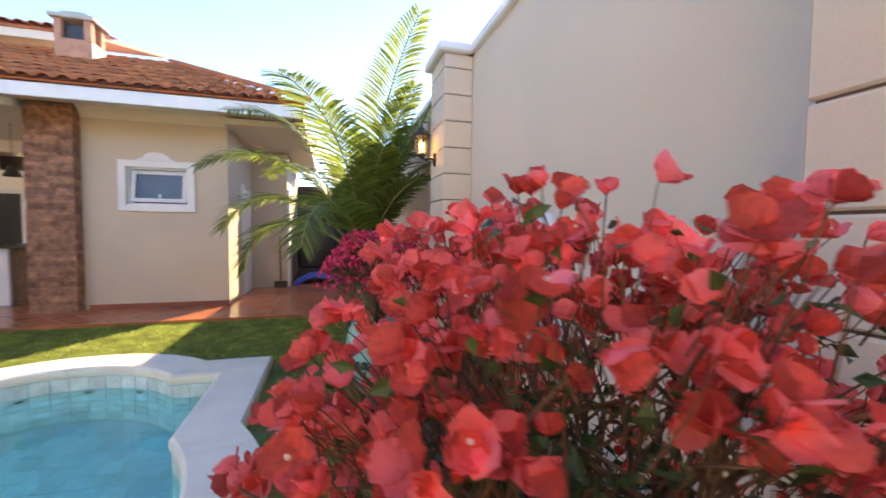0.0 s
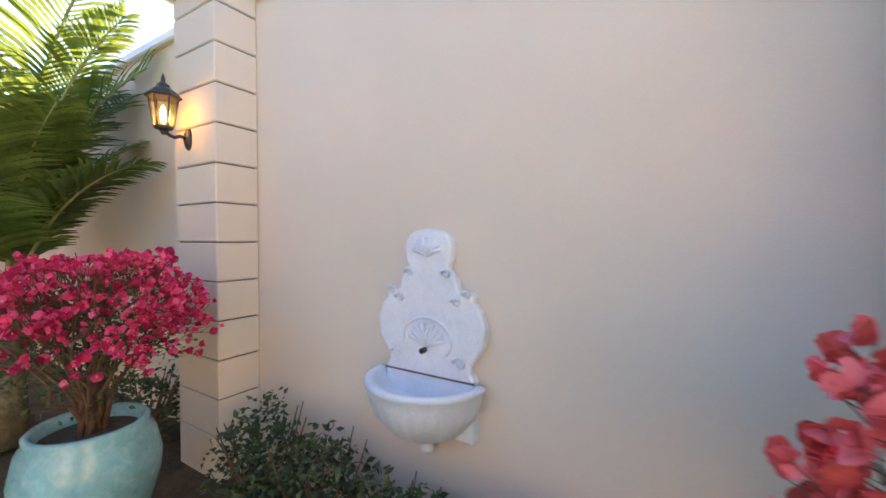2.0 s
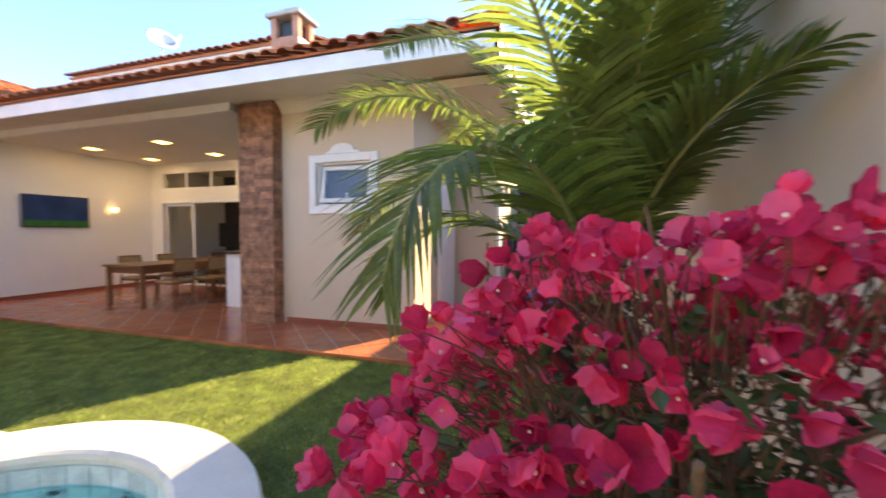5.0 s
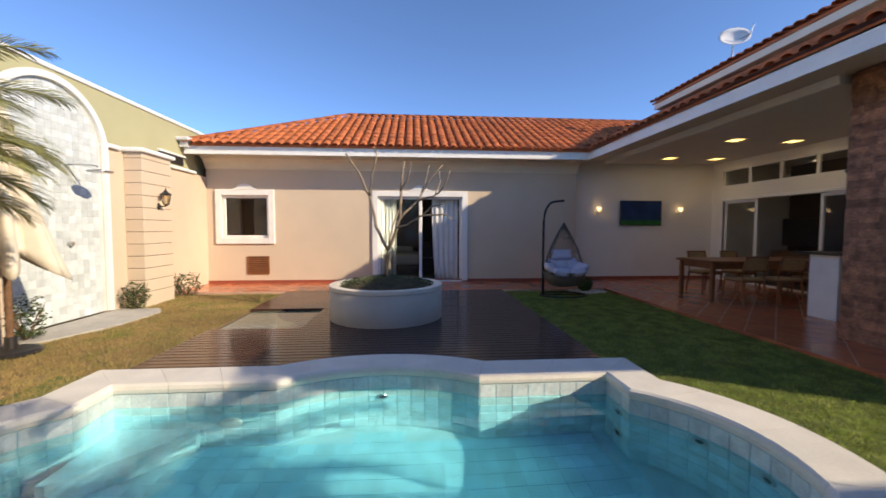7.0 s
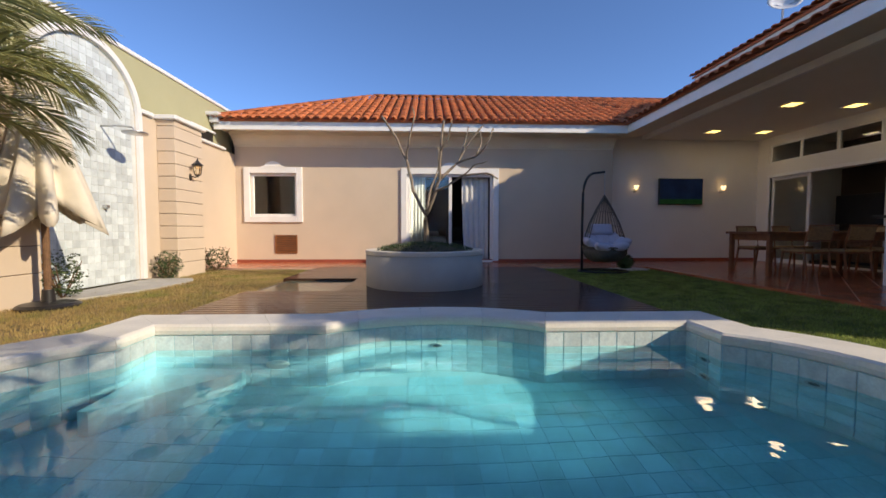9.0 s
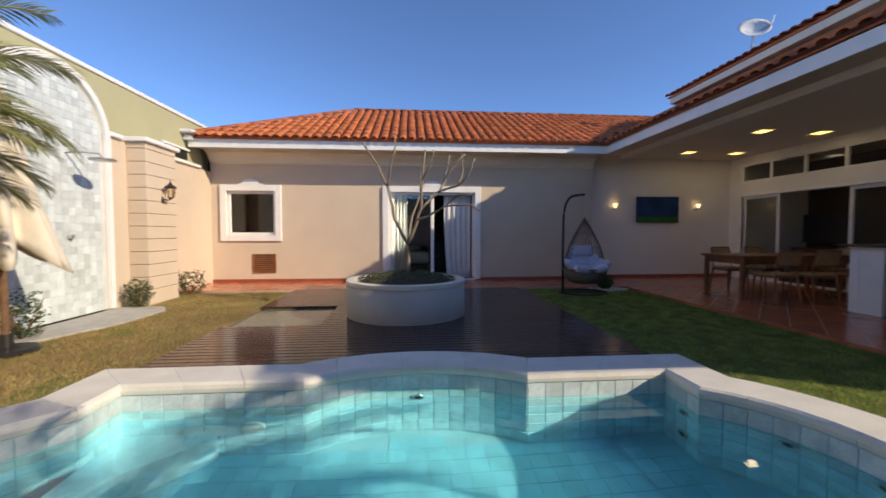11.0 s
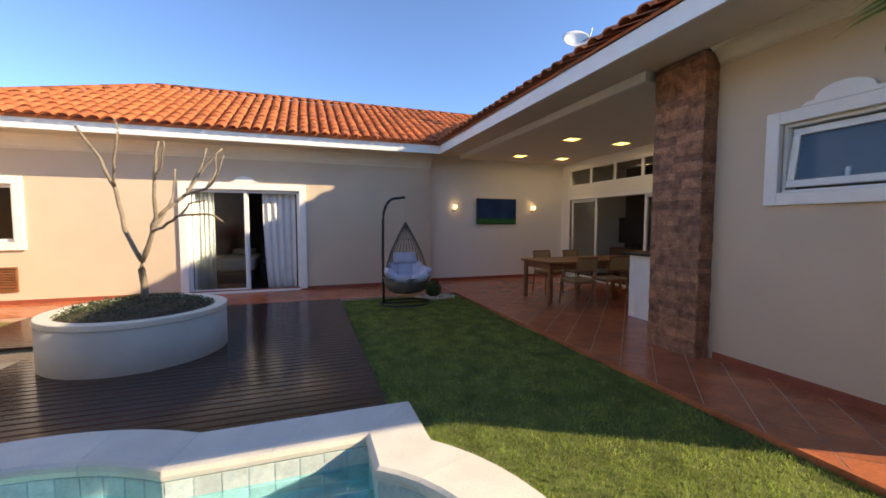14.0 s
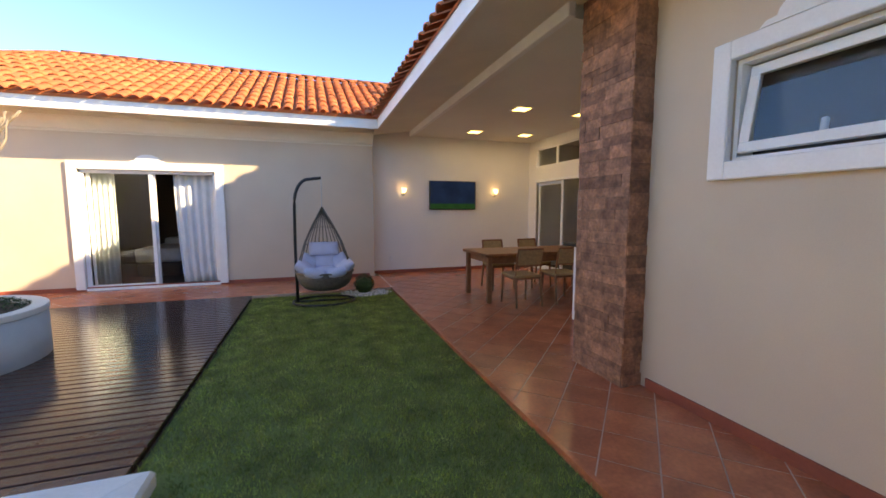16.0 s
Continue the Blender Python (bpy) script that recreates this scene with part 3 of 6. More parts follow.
roof_s = roof_slab("roof_hip_south", [(EX, 0.58, RZ), (9.0, 0.58, RZ), (9.0, 0.58 + RE, RZ + SL * RE), (EX + RE, 0.58 + RE, RZ + SL * RE)], "terracotta hip end of the roof")

# upper storey
UX, UZ = 5.35, 4.62
structure("wall_upper", bx(UX + 0.45, 9.1, 4.9, 10.6, 3.21, UZ), M_PINK, "salmon rendered upper storey wall", "wall")
structure("fascia_upper", bx(UX - 0.02, UX + 0.03, 4.6, 10.75, UZ, UZ + 0.15, bevel=0.006), M_CREAM, "cream eave board of the upper roof", "fascia")
structure("soffit_upper", bx(UX + 0.03, 9.2, 4.6, 10.75, UZ, UZ + 0.08), M_CREAM, "cream soffit of the upper roof", "soffit")
roof_u = roof_slab("roof_upper", [(UX - 0.05, 4.55, UZ + 0.15), (9.4, 4.55, UZ + 1.4), (9.4, 10.8, UZ + 1.4), (UX - 0.05, 10.8, UZ + 0.15)], "terracotta tile roof of the upper storey")

# ---- pool ----
pool = thing("swimming_pool", "roman-ended pool with white coping and blue water", "pool", kind="structure")
IN, OUT = pool_outline(0.37), pool_outline(0.0)
WZ = -0.15
bm = bmesh.new()
lo, hi = [bm.verts.new((x, y, -0.95)) for x, y in IN], [bm.verts.new((x, y, -0.02)) for x, y in IN]
for i in range(len(IN)):
    j = (i + 1) % len(IN)
    bm.faces.new((lo[j], lo[i], hi[i], hi[j]))
f = bm.faces.new(lo)
part("basin", bm, M_PGROUT, pool, "pale turquoise basin lining")
bm = bmesh.new()
w = [bm.verts.new((x, y, WZ)) for x, y in pool_outline(0.365)]
bmesh.ops.triangle_fill(bm, use_beauty=True, edges=[bm.edges.new((w[i], w[(i + 1) % len(w)])) for i in range(len(w))])
bmesh.ops.recalc_face_normals(bm, faces=bm.faces[:])
for f in bm.faces:
    if f.normal.z < 0:
        f.normal_flip()
me = bpy.data.meshes.new("water")
bm.to_mesh(me), bm.free()
me.materials.append(M_WATER)
water = part("water", me, M_WATER, pool, "clear blue pool water")
water.visible_shadow = False
# bullnosed coping stones between the two outlines
prof = [(0.0, -0.2), (0.0, 0.025), (0.04, 0.05), (0.93, 0.05), (0.985, 0.035), (1.0, 0.005), (0.985, -0.025), (0.95, -0.035), (0.80, -0.035), (0.80, -0.2)]
def along(loop, step):
    out = []
    for i, p in enumerate(loop):
        q = loop[(i + 1) % len(loop)]
        n = max(1, round(math.dist(p, q) / step))
        out += [(i, k / n) for k in range(n)]
    return out


marks = along(OUT, 0.6)
def at(loop, mark):
    i, s = mark
    p, q = loop[i], loop[(i + 1) % len(loop)]
    return Vector((p[0] + s * (q[0] - p[0]), p[1] + s * (q[1] - p[1]), 0))


groups, cur = [], [marks[0]]
for m in marks[1:] + [marks[0]]:
    cur.append(m)
    length = sum((at(OUT, b) - at(OUT, a)).length for a, b in zip(cur, cur[1:]))
    if length > 0.5 or m == marks[0] or m in ((0, 0.0),) or (m[1] == 0.0 and (OUT[m[0]][0] in (-4.15, 0.76) and OUT[m[0]][1] in (0.78, 3.9))):
        groups.append(cur)
        cur = [m]
for g in groups:
    if len(g) < 2:
        continue
    bm = bmesh.new()
    rings = []
    for k, m in enumerate(g):
        o, i = at(OUT, m), at(IN, m)
        t = (at(OUT, g[min(k + 1, len(g) - 1)]) - at(OUT, g[max(k - 1, 0)])).normalized() * (0.0015 if k == 0 else -0.0015 if k == len(g) - 1 else 0)
        i = i + (i - o) * 0.06
        rings.append([bm.verts.new(o.lerp(i, u) + t + Vector((0, 0, v))) for u, v in prof])
    for a, b in zip(rings, rings[1:]):
        for k in range(len(prof)):
            bm.faces.new((a[k], a[(k + 1) % len(prof)], b[(k + 1) % len(prof)], b[k]))
    bm.faces.new(rings[0]), bm.faces.new(rings[-1][::-1])
    part("coping_stone", bm, M_COPE, pool)
# submerged corner seat, jets and a lamp
bm = prism(bmesh.new(), [(-3.77, 3.52), (-3.77, 2.84), (-3.71, 2.84), (-3.1, 3.46), (-3.1, 3.52)], -0.94, -0.6)
part("corner_seat", bm, M_PTILES, pool, "pale tiled seat under water")
for jx, jy, jz, az in ((-1.62, 3.79, -0.34, 0), (0.385, 3.3, -0.3, -90), (0.385, 3.3, -0.68, -90), (0.70, 2.78, -0.24, -62), (0.80, 2.34, -0.24, -90), (0.70, 1.9, -0.24, -118)):
    m = pose(jx, jy, jz, 0, 0, az) @ pose(0, 0, 0, 90)
    bm = lathe(bmesh.new(), [(0.03, 0.012), (0.046, 0.016), (0.052, 0.008), (0.052, -0.02)], 16)
    bm.transform(m)
    jet = part("jet", bm, M_STEEL, pool, "round steel jet fitting")
    bm = lathe(bmesh.new(), [(0.0, 0.006), (0.022, 0.006), (0.032, 0.011)], 16)
    bm.transform(m)
    part("nozzle", bm, M_BLACK, jet, "dark nozzle")
bm = lathe(bmesh.new(), [(0.0, 0.02), (0.05, 0.022), (0.065, 0.012), (0.085, 0.016), (0.09, 0.0), (0.09, -0.02)], 24)
bm.transform(pose(-2.85, 3.52, -0.5, 90))
part("pool_lamp", bm, M_WHITE, pool, "round white underwater lamp", True)

# ---- planes of the deck and paving ----
deck = thing("deck", "dark glossy hardwood deck with narrow boards", "deck", (0, 0, 0), kind="structure")
part("joist_bed", bx(-4.0, 0.6, 3.85, 8.6, -0.1, -0.05), M_JOINT, deck)
PATCH = (-3.95, -2.82, 5.55, 6.82)
floor = structure("floor_terrace", bx(EX + 0.1, XG, 1.16, YTV, -0.12, -0.0005), M_GROUT, "red quarry tile terrace laid diagonally", "floor")
floor2 = structure("floor_strip", bx(XW, EX + 0.1, 8.62, YN, -0.12, -0.0005), M_GROUT, "red quarry tile strip along the house", "floor")
structure("floor_passage", bx(EX + 0.1, 12.0, -0.35, 1.16, -0.12, 0.0), M_FLOORS, "red tiled side passage", "floor")
structure("pavement_shower", prism(bmesh.new(), [(XW, 4.9), (-5.75, 5.1), (-5.45, 5.9), (-5.4, 6.8), (-5.6, 7.1), (XW, 7.1)], -0.1, -0.02), M_CONC, "pale concrete pad under the shower", "pavement")

# ---- doors and windows ----
def sash(name, parent, w, h, d=0.045, bar=0.06, label=""):
    """A glazed sash in the xz plane, lower left corner at its origin."""
    bm = bmesh.new()
    for a in ((0, w, 0, bar), (0, w, h - bar, h), (0, bar, bar, h - bar), (w - bar, w, bar, h - bar)):
        box(bm, a[0], a[1], -d / 2, d / 2, a[2], a[3], bevel=0.004)
    fr = part(name, bm, M_WHITE, parent, label)
    pane = part("pane", bx(bar - 0.005, w - bar + 0.005, -0.003, 0.003, bar - 0.005, h - bar + 0.005), M_GLASS, fr, "clear glass")
    pane.visible_shadow = False
    return fr


def surround(parent, w, h, t=0.14, sill=True, arch=True):
    """A raised white surround outside an opening of w by h, with a curved crest."""
    bm = bmesh.new()
    for a in ((-t, 0, -t if sill else 0, h + t), (w, w + t, -t if sill else 0, h + t), (0, w, h, h + t)) + (((0, w, -t, 0),) if sill else ()):
        box(bm, a[0], a[1], -0.05, 0.012, a[2], a[3], bevel=0.006)
    part("surround", bm, M_WHITE, parent, "raised white plaster surround")
    if arch:
        c, r = w / 2, min(0.22, w * 0.28)
        pts = [(c + r * 1.25, h + t), (c + r * 1.1, h + t + 0.03), (c + r * 0.85, h + t + 0.035)]
        pts += [(c + r * 0.85 * math.cos(a), h + t + 0.035 + 0.1 * math.sin(a)) for a in [math.pi * k / 12 for k in range(1, 12)]]
        pts += [(c - r * 0.85, h + t + 0.035), (c - r * 1.1, h + t + 0.03), (c - r * 1.25, h + t)]
        bm = prism(bmesh.new(), pts, -0.012, 0.055)
        bm.transform(Matrix(((1, 0, 0, 0), (0, 0, -1, 0), (0, 1, 0, 0), (0, 0, 0, 1))))
        part("crest", bm, M_WHITE, parent, "curved white crest")


w1 = thing("window_1", "white framed window with surround and curved crest", "window", (WIN[0], YN, WIN[2]), kind="structure")
surround(w1, WIN[1] - WIN[0], WIN[3] - WIN[2])
s1 = sash("window_frame", w1, WIN[1] - WIN[0], WIN[3] - WIN[2])
s1.location.y = 0.06
d1 = thing("door_1", "white sliding glass door standing half open", "door", (DOOR[0], YN, DOOR[2]), kind="structure")
surround(d1, DOOR[1] - DOOR[0], DOOR[3] - DOOR[2], sill=False)
dw = DOOR[1] - DOOR[0]
part("threshold", bx(0, dw, -0.03, 0.15, -0.03, 0.015, bevel=0.004), M_WHITE, d1)
sash("sliding_leaf", d1, dw / 2 + 0.03, DOOR[3] - DOOR[2]).location.y = 0.05
o = sash("sliding_leaf", d1, dw / 2 - 0.02, DOOR[3] - DOOR[2], bar=0.05)
o.location = (0.07, 0.11, 0)
part("jamb", bx(dw - 0.05, dw, 0.02, 0.14, 0, DOOR[3] - DOOR[2]), M_WHITE, d1)
part("jamb", bx(0, 0.03, 0.02, 0.14, 0, DOOR[3] - DOOR[2]), M_WHITE, d1)
part("track", bx(0, dw, 0.02, 0.14, DOOR[3] - DOOR[2] - 0.05, DOOR[3] - DOOR[2]), M_WHITE, d1)

w2 = thing("window_2", "small white top-hung window pushed open", "window", (XE, KW[1], KW[2]), -90, kind="structure")
kw, kh = KW[1] - KW[0], KW[3] - KW[2]
surround(w2, kw, kh, 0.11)
bm = bmesh.new()
for a in ((0, kw, 0, 0.025), (0, kw, kh - 0.025, kh), (0, 0.025, 0.025, kh - 0.025), (kw - 0.025, kw, 0.025, kh - 0.025)):
    box(bm, a[0], a[1], 0.02, 0.16, a[2], a[3])
part("frame", bm, M_WHITE, w2)
ks = sash("sash", w2, kw - 0.07, kh - 0.08, 0.035, 0.06, "tilted white sash")
ks.matrix_basis = pose(0.035, 0.1, kh - 0.04, -9) @ pose(0, 0, -(kh - 0.08))
part("handle", bx(kw / 2 - 0.05, kw / 2 - 0.02, 0.02, 0.05, 0.07, 0.14, bevel=0.006), M_WHITE, ks)
# added black sheet: stands in for the dark room behind the pane
part("blind", bx(0.0, kw, 0.175, 0.185, 0, kh), M_BLACK, w2, "black sheet standing in for the kitchen's shade")

d2 = thing("door_2", "white framed sliding glass doors to the living room", "door", (XG, GL[0][1], 0.03), -90, kind="structure")
run = GL[0][1] - GL[0][0]
for a, b, y in ((0, 0.98, 0.06), (2.42, run, 0.06)):
    sash("sliding_leaf", d2, b - a, 2.03, bar=0.07).location = (a, y, 0)
bm = bmesh.new()
for a in ((-0.07, 0, 0, 2.1), (run, run + 0.07, 0, 2.1), (0, run, 2.03, 2.1)):
    box(bm, a[0], a[1], -0.025, 0.1, a[2], a[3], bevel=0.005)
part("frame", bm, M_WHITE, d2)
w3 = thing("window_3", "row of white framed transom panes", "window", (XG, GL[1][1], GL[1][2]), -90, kind="structure")
run = (GL[1][1] - GL[1][0]) / 5
for i in range(5):
    sash("window_frame", w3, run, GL[1][3] - GL[1][2], bar=0.035).location = (i * run, 0.05, 0)

# curtains
def curtain(name, x0, x1, top, bottom_shift, y, label):
    bm = bmesh.new()
    n, rows = 48, 8
    grid = []
    for r in range(rows + 1):
        s = r / rows
        row = []
        for i in range(n + 1):
            u = i / n
            x = x0 + (x1 - x0) * u + bottom_shift * s * s * (1 - u)
            row.append(bm.verts.new((x, y + 0.035 * math.sin(u * 30) * (0.5 + 0.5 * s), top - s * (top - 0.04))))
        grid.append(row)
    for a, b in zip(grid, grid[1:]):
        for i in range(n):
            bm.faces.new((a[i], a[i + 1], b[i + 1], b[i]))
    t = tagged(part(name, bm, M_CURT, None, smooth=True), label, "curtain")
    sol = t.modifiers.new("thick", "SOLIDIFY")
    sol.thickness = 0.004
    return t


curtain("curtain", -0.86, -0.2, 2.1, 0.08, YN + 0.22, "white curtain drawn aside in the doorway")
curtain("curtain", -2.14, -1.76, 2.1, 0.0, YN + 0.22, "white curtain behind the glass door")
bed = thing("bed", "bed with rumpled grey bedding in the dark room", "bed", (-1.9, 11.5, 0))
part("base", bx(-0.1, 0.7, 0, 1.9, 0, 0.3, bevel=0.02), M_SHADED, bed)
part("mattress", bx(-0.12, 0.72, -0.02, 1.92, 0.3, 0.6, bevel=0.06, seg=3), M_BED, bed, "grey bedding", True)
part("pillow", bx(0.0, 0.55, 1.4, 1.85, 0.58, 0.75, bevel=0.06, seg=3), M_BED, bed, "", True)
arm = thing("armchair", "dark upholstered armchair in the bedroom", "armchair", (-0.75, 12.2, 0))
part("seat", bx(-0.4, 0.4, -0.4, 0.4, 0.0, 0.45, bevel=0.05, seg=3), M_BLACK, arm)
part("backrest", bx(-0.4, 0.4, 0.25, 0.45, 0.4, 0.9, bevel=0.05, seg=3), M_BLACK, arm)

# ---- veranda ----
def ceiling_light(x, y):
    t = thing("ceiling_light", "square recessed warm ceiling panel, lit", "ceiling light", (x, y, 3.06), group="ceiling lights in the veranda")
    bm = bmesh.new()
    for a in ((-0.14, 0.14, -0.14, -0.12), (-0.14, 0.14, 0.12, 0.14), (-0.14, -0.12, -0.12, 0.12), (0.12, 0.14, -0.12, 0.12)):
        box(bm, *a, -0.012, 0.0)
    part("frame", bm, M_WHITE, t)
    part("diffuser", bx(-0.12, 0.12, -0.12, 0.12, -0.008, 0.0), M_LAMP, t, "glowing warm diffuser")
    return t


for x in (4.9, 6.1):
    for y in (7.45, 9.4):
        ceiling_light(x, y)
        panel = new("panel_light", bpy.data.lights.new("panel_light", "AREA"))
        panel.data.energy, panel.data.size, panel.data.color = 0.6, 0.24, (1.0, 0.90, 0.76)
        panel.data.specular_factor = 0.15
        panel.location = (x, y, 3.04)
tv = thing("television", "flat screen showing a dark blue picture", "television", (4.71, YTV, 1.755))
part("casing", bx(-0.57, 0.57, -0.07, -0.02, -0.33, 0.33, bevel=0.008), M_BLACK, tv)
part("screen", bx(-0.55, 0.55, -0.074, -0.069, -0.31, 0.315), M_SCREEN, tv, "dark blue glowing screen")
part("picture_band", bx(-0.55, 0.55, -0.077, -0.0745, -0.31, -0.19), M_SCREEN2, tv, "green foot of the picture")
part("wall_mount", bx(-0.2, 0.2, -0.02, 0.0, -0.15, 0.15), M_BLACK, tv)


def sconce(x):
    t = thing("wall_sconce", "small lit sconce with up-turned glass shade", "wall lamp", (x, YTV, 1.78), group="sconces beside the television")
    bm = lathe(bmesh.new(), [(0.0, 0), (0.05, 0), (0.045, 0.015), (0.0, 0.02)], 16)
    bm.transform(pose(0, 0, 0, 90))
    part("backplate", bm, M_STEEL, t)
    part("arm", tube(bmesh.new(), [(0, 0, 0), (0, -0.06, -0.03), (0, -0.1, -0.01), (0, -0.1, 0.03)], 0.008, 8), M_STEEL, t)
    part("shade", lathe(bmesh.new(), [(0.02, 0.02), (0.035, 0.04), (0.045, 0.08), (0.06, 0.12), (0.055, 0.12), (0.04, 0.08), (0.0, 0.03)], 16, (0, -0.1, 0)), M_SCONCE, t, "glowing glass shade", True)


sconce(3.54), sconce(5.79)
sock = thing("wall_socket", "small white wall socket", "socket", (3.25, YTV, 0.33))
part("plate", bx(-0.04, 0.04, -0.01, 0, -0.06, 0.06, bevel=0.004), M_WHITE, sock)

table = thing("dining_table", "long honey-brown wooden dining table", "table", (5.15, 7.3, 0))
part("tabletop", bx(-1.15, 1.15, -0.48, 0.48, 0.71, 0.755, bevel=0.008), M_WOOD, table)
bm = bmesh.new()
for a in ((-1.03, 1.03, -0.41, -0.385), (-1.03, 1.03, 0.385, 0.41), (-1.05, -1.03, -0.4, 0.4), (1.03, 1.05, -0.4, 0.4)):
    box(bm, *a, 0.6, 0.71)
part("apron", bm, M_WOOD, table)
for x in (-1.07, 1.07):
    for y in (-0.41, 0.41):
        part("leg", bx(x - 0.034, x + 0.034, y - 0.034, y + 0.034, 0, 0.71, bevel=0.007), M_WOOD, table)


def dining_chair():
    t = thing("dining_chair", "wooden dining chair with woven cane back", "chair", group="chairs round the dining table")
    bm = bx(-0.22, 0.22, -0.21, 0.22, 0.43, 0.47, bevel=0.015, seg=2)
    part("seat", bm, M_CANE, t, "woven cane seat")
    for x in (-0.2, 0.2):
        part("leg", tube(bmesh.new(), [(x * 1.05, -0.21, 0), (x * 0.98, -0.18, 0.44)], [0.014, 0.02], 8), M_WOOD, t)
        part("leg", tube(bmesh.new(), [(x * 1.05, 0.27, 0), (x, 0.2, 0.44), (x, 0.22, 0.6), (x * 0.97, 0.28, 0.86)], [0.014, 0.02, 0.018, 0.014], 8), M_WOOD, t)
    part("backrest", bx(-0.19, 0.19, -0.008, 0.008, -0.11, 0.11, m=pose(0, 0.263, 0.73, -12)), M_CANE, t, "cane back panel")
    for z, y in ((0.85, 0.28), (0.61, 0.225)):
        part("rail", tube(bmesh.new(), [(-0.2, y, z), (0, y + 0.015, z), (0.2, y, z)], 0.016, 8), M_WOOD, t)
    part("seat_rail", bx(-0.2, 0.2, -0.19, 0.2, 0.4, 0.43), M_WOOD, t)
    return t


CH = [(4.52, 6.72, 180), (5.2, 6.7, 176), (4.75, 7.92, 0), (5.5, 7.92, 5), (5.9, 6.75, 186), (6.45, 7.35, -88)]
first = dining_chair()
first.matrix_basis = pose(CH[0][0], CH[0][1], 0, 0, 0, CH[0][2])
for x, y, a in CH[1:]:
    copy_thing(first, pose(x, y, 0, 0, 0, a))

counter = thing("bar_counter", "white bar counter with dark stone top", "counter", (0, 0, 0))
part("body", bx(4.72, 6.6, 5.62, 5.75, 0, 0.95, bevel=0.004), M_WHITE, counter)
part("end_panel", bx(4.72, 4.86, 5.33, 5.62, 0, 0.95, bevel=0.004), M_WHITE, counter)
part("side_panel", bx(4.78, 4.86, 4.76, 5.33, 0, 0.95, bevel=0.004), M_STEM, counter, "dark wooden side panel")
part("worktop", bx(4.62, 6.65, 4.78, 5.85, 0.95, 0.99, bevel=0.006), M_BLACK, counter, "black granite worktop")
lamp = thing("pendant_lamp", "dark pendant lamp hanging over the counter", "lamp", (5.0, 5.4, 0))
part("cord", tube(bmesh.new(), [(0, 0, 2.35), (0, 0, 3.06)], 0.006, 6), M_BLACK, lamp)
part("shade", lathe(bmesh.new(), [(0.02, 2.35), (0.05, 2.33), (0.11, 2.2), (0.12, 2.16), (0.11, 2.16), (0.04, 2.32)], 20), M_BLACK, lamp, "", True)
stand = thing("television_cabinet", "low dark cabinet in the living room", "cabinet", (8.0, 9.05, 0))
part("body", bx(-0.05, 0.4, -0.7, 0.7, 0.06, 0.78, bevel=0.01), M_STEM, stand)
part("plinth", bx(0.0, 0.36, -0.66, 0.66, 0.0, 0.06), M_BLACK, stand)
tvs = thing("television", "black television standing on the living room cabinet", "television", (8.1, 9.05, 1.25))
part("casing", bx(-0.03, 0.03, -0.5, 0.5, -0.33, 0.35, bevel=0.01), M_BLACK, tvs)
part("foot", bx(-0.1, 0.1, -0.2, 0.2, -0.47, -0.44, bevel=0.005), M_BLACK, tvs)
part("neck", bx(-0.015, 0.015, -0.05, 0.05, -0.45, -0.32), M_BLACK, tvs)

# ---- hanging chair ----
hc = thing("hanging_chair", "hanging wicker egg chair with lilac cushions", "chair", (1.75, 8.0, -0.045))
bm = bmesh.new()
ringp = [(0.47 * math.cos(a) - 0.02, 0.36 * math.sin(a), 0.022) for a in [2 * math.pi * k / 32 for k in range(33)]]
tube(bm, ringp, 0.02, 8)
tube(bm, [(-0.45, 0.06, 0.02), (0.4, 0.0, 0.02)], 0.018, 8)
part("base_ring", bm, M_BLACK, hc, "black tubular base ring", True)
pts = [(-0.42, 0.05, 0.02), (-0.43, 0.05, 0.9), (-0.42, 0.05, 1.55)] + [(-0.2 - 0.22 * math.cos(a), 0.04, 1.55 + 0.38 * math.sin(a)) for a in [math.pi / 2 * k / 8 for k in range(1, 9)]] + [(-0.02, 0.0, 1.95)]
part("pole", tube(bmesh.new(), pts, 0.024, 10), M_BLACK, hc, "curved black steel pole", True)
part("chain", tube(bmesh.new(), [(-0.02, 0, 1.95), (-0.02, 0, 1.49)], 0.009, 6), M_STEEL, hc)
top = Vector((-0.02, 0, 1.51))
RX, RY, RIM = 0.43, 0.36, 0.49
def rim_at(a):
    back = max(0.0, math.sin(a))
    return Vector((RX * math.cos(a), RY * math.sin(a), RIM + 0.10 * back))


for k in range(19):
    bm = bmesh.new()
    a = math.radians(-22 + 224 * k / 18)
    e = rim_at(a)
    m = top.lerp(e, 0.55) + Vector((0.05 * math.cos(a), 0.04 * math.sin(a), 0))
    tube(bm, [top, top.lerp(m, 0.5) + Vector((0.012 * math.cos(a), 0.01 * math.sin(a), 0)), m, e], 0.0075, 6)
    part("cord", bm, M_WICKER, hc, "", True)
for s_, r_ in ((0.35, 0.006), (0.62, 0.006), (0.8, 0.006)):
    bm = bmesh.new()
    tube(bm, [top.lerp(rim_at(a), s_) + Vector((0.05 * math.cos(a), 0.04 * math.sin(a), 0)) * (1 - abs(s_ - 0.55) * 1.6) for a in [math.radians(-22 + 224 * k / 24) for k in range(25)]], r_, 6)
    part("cord_band", bm, M_WICKER, hc, "", True)
part("rim", tube(bmesh.new(), [rim_at(2 * math.pi * k / 40) for k in range(41)], 0.017, 8), M_WICKER, hc, "", True)
bm = bmesh.new()
rings = []
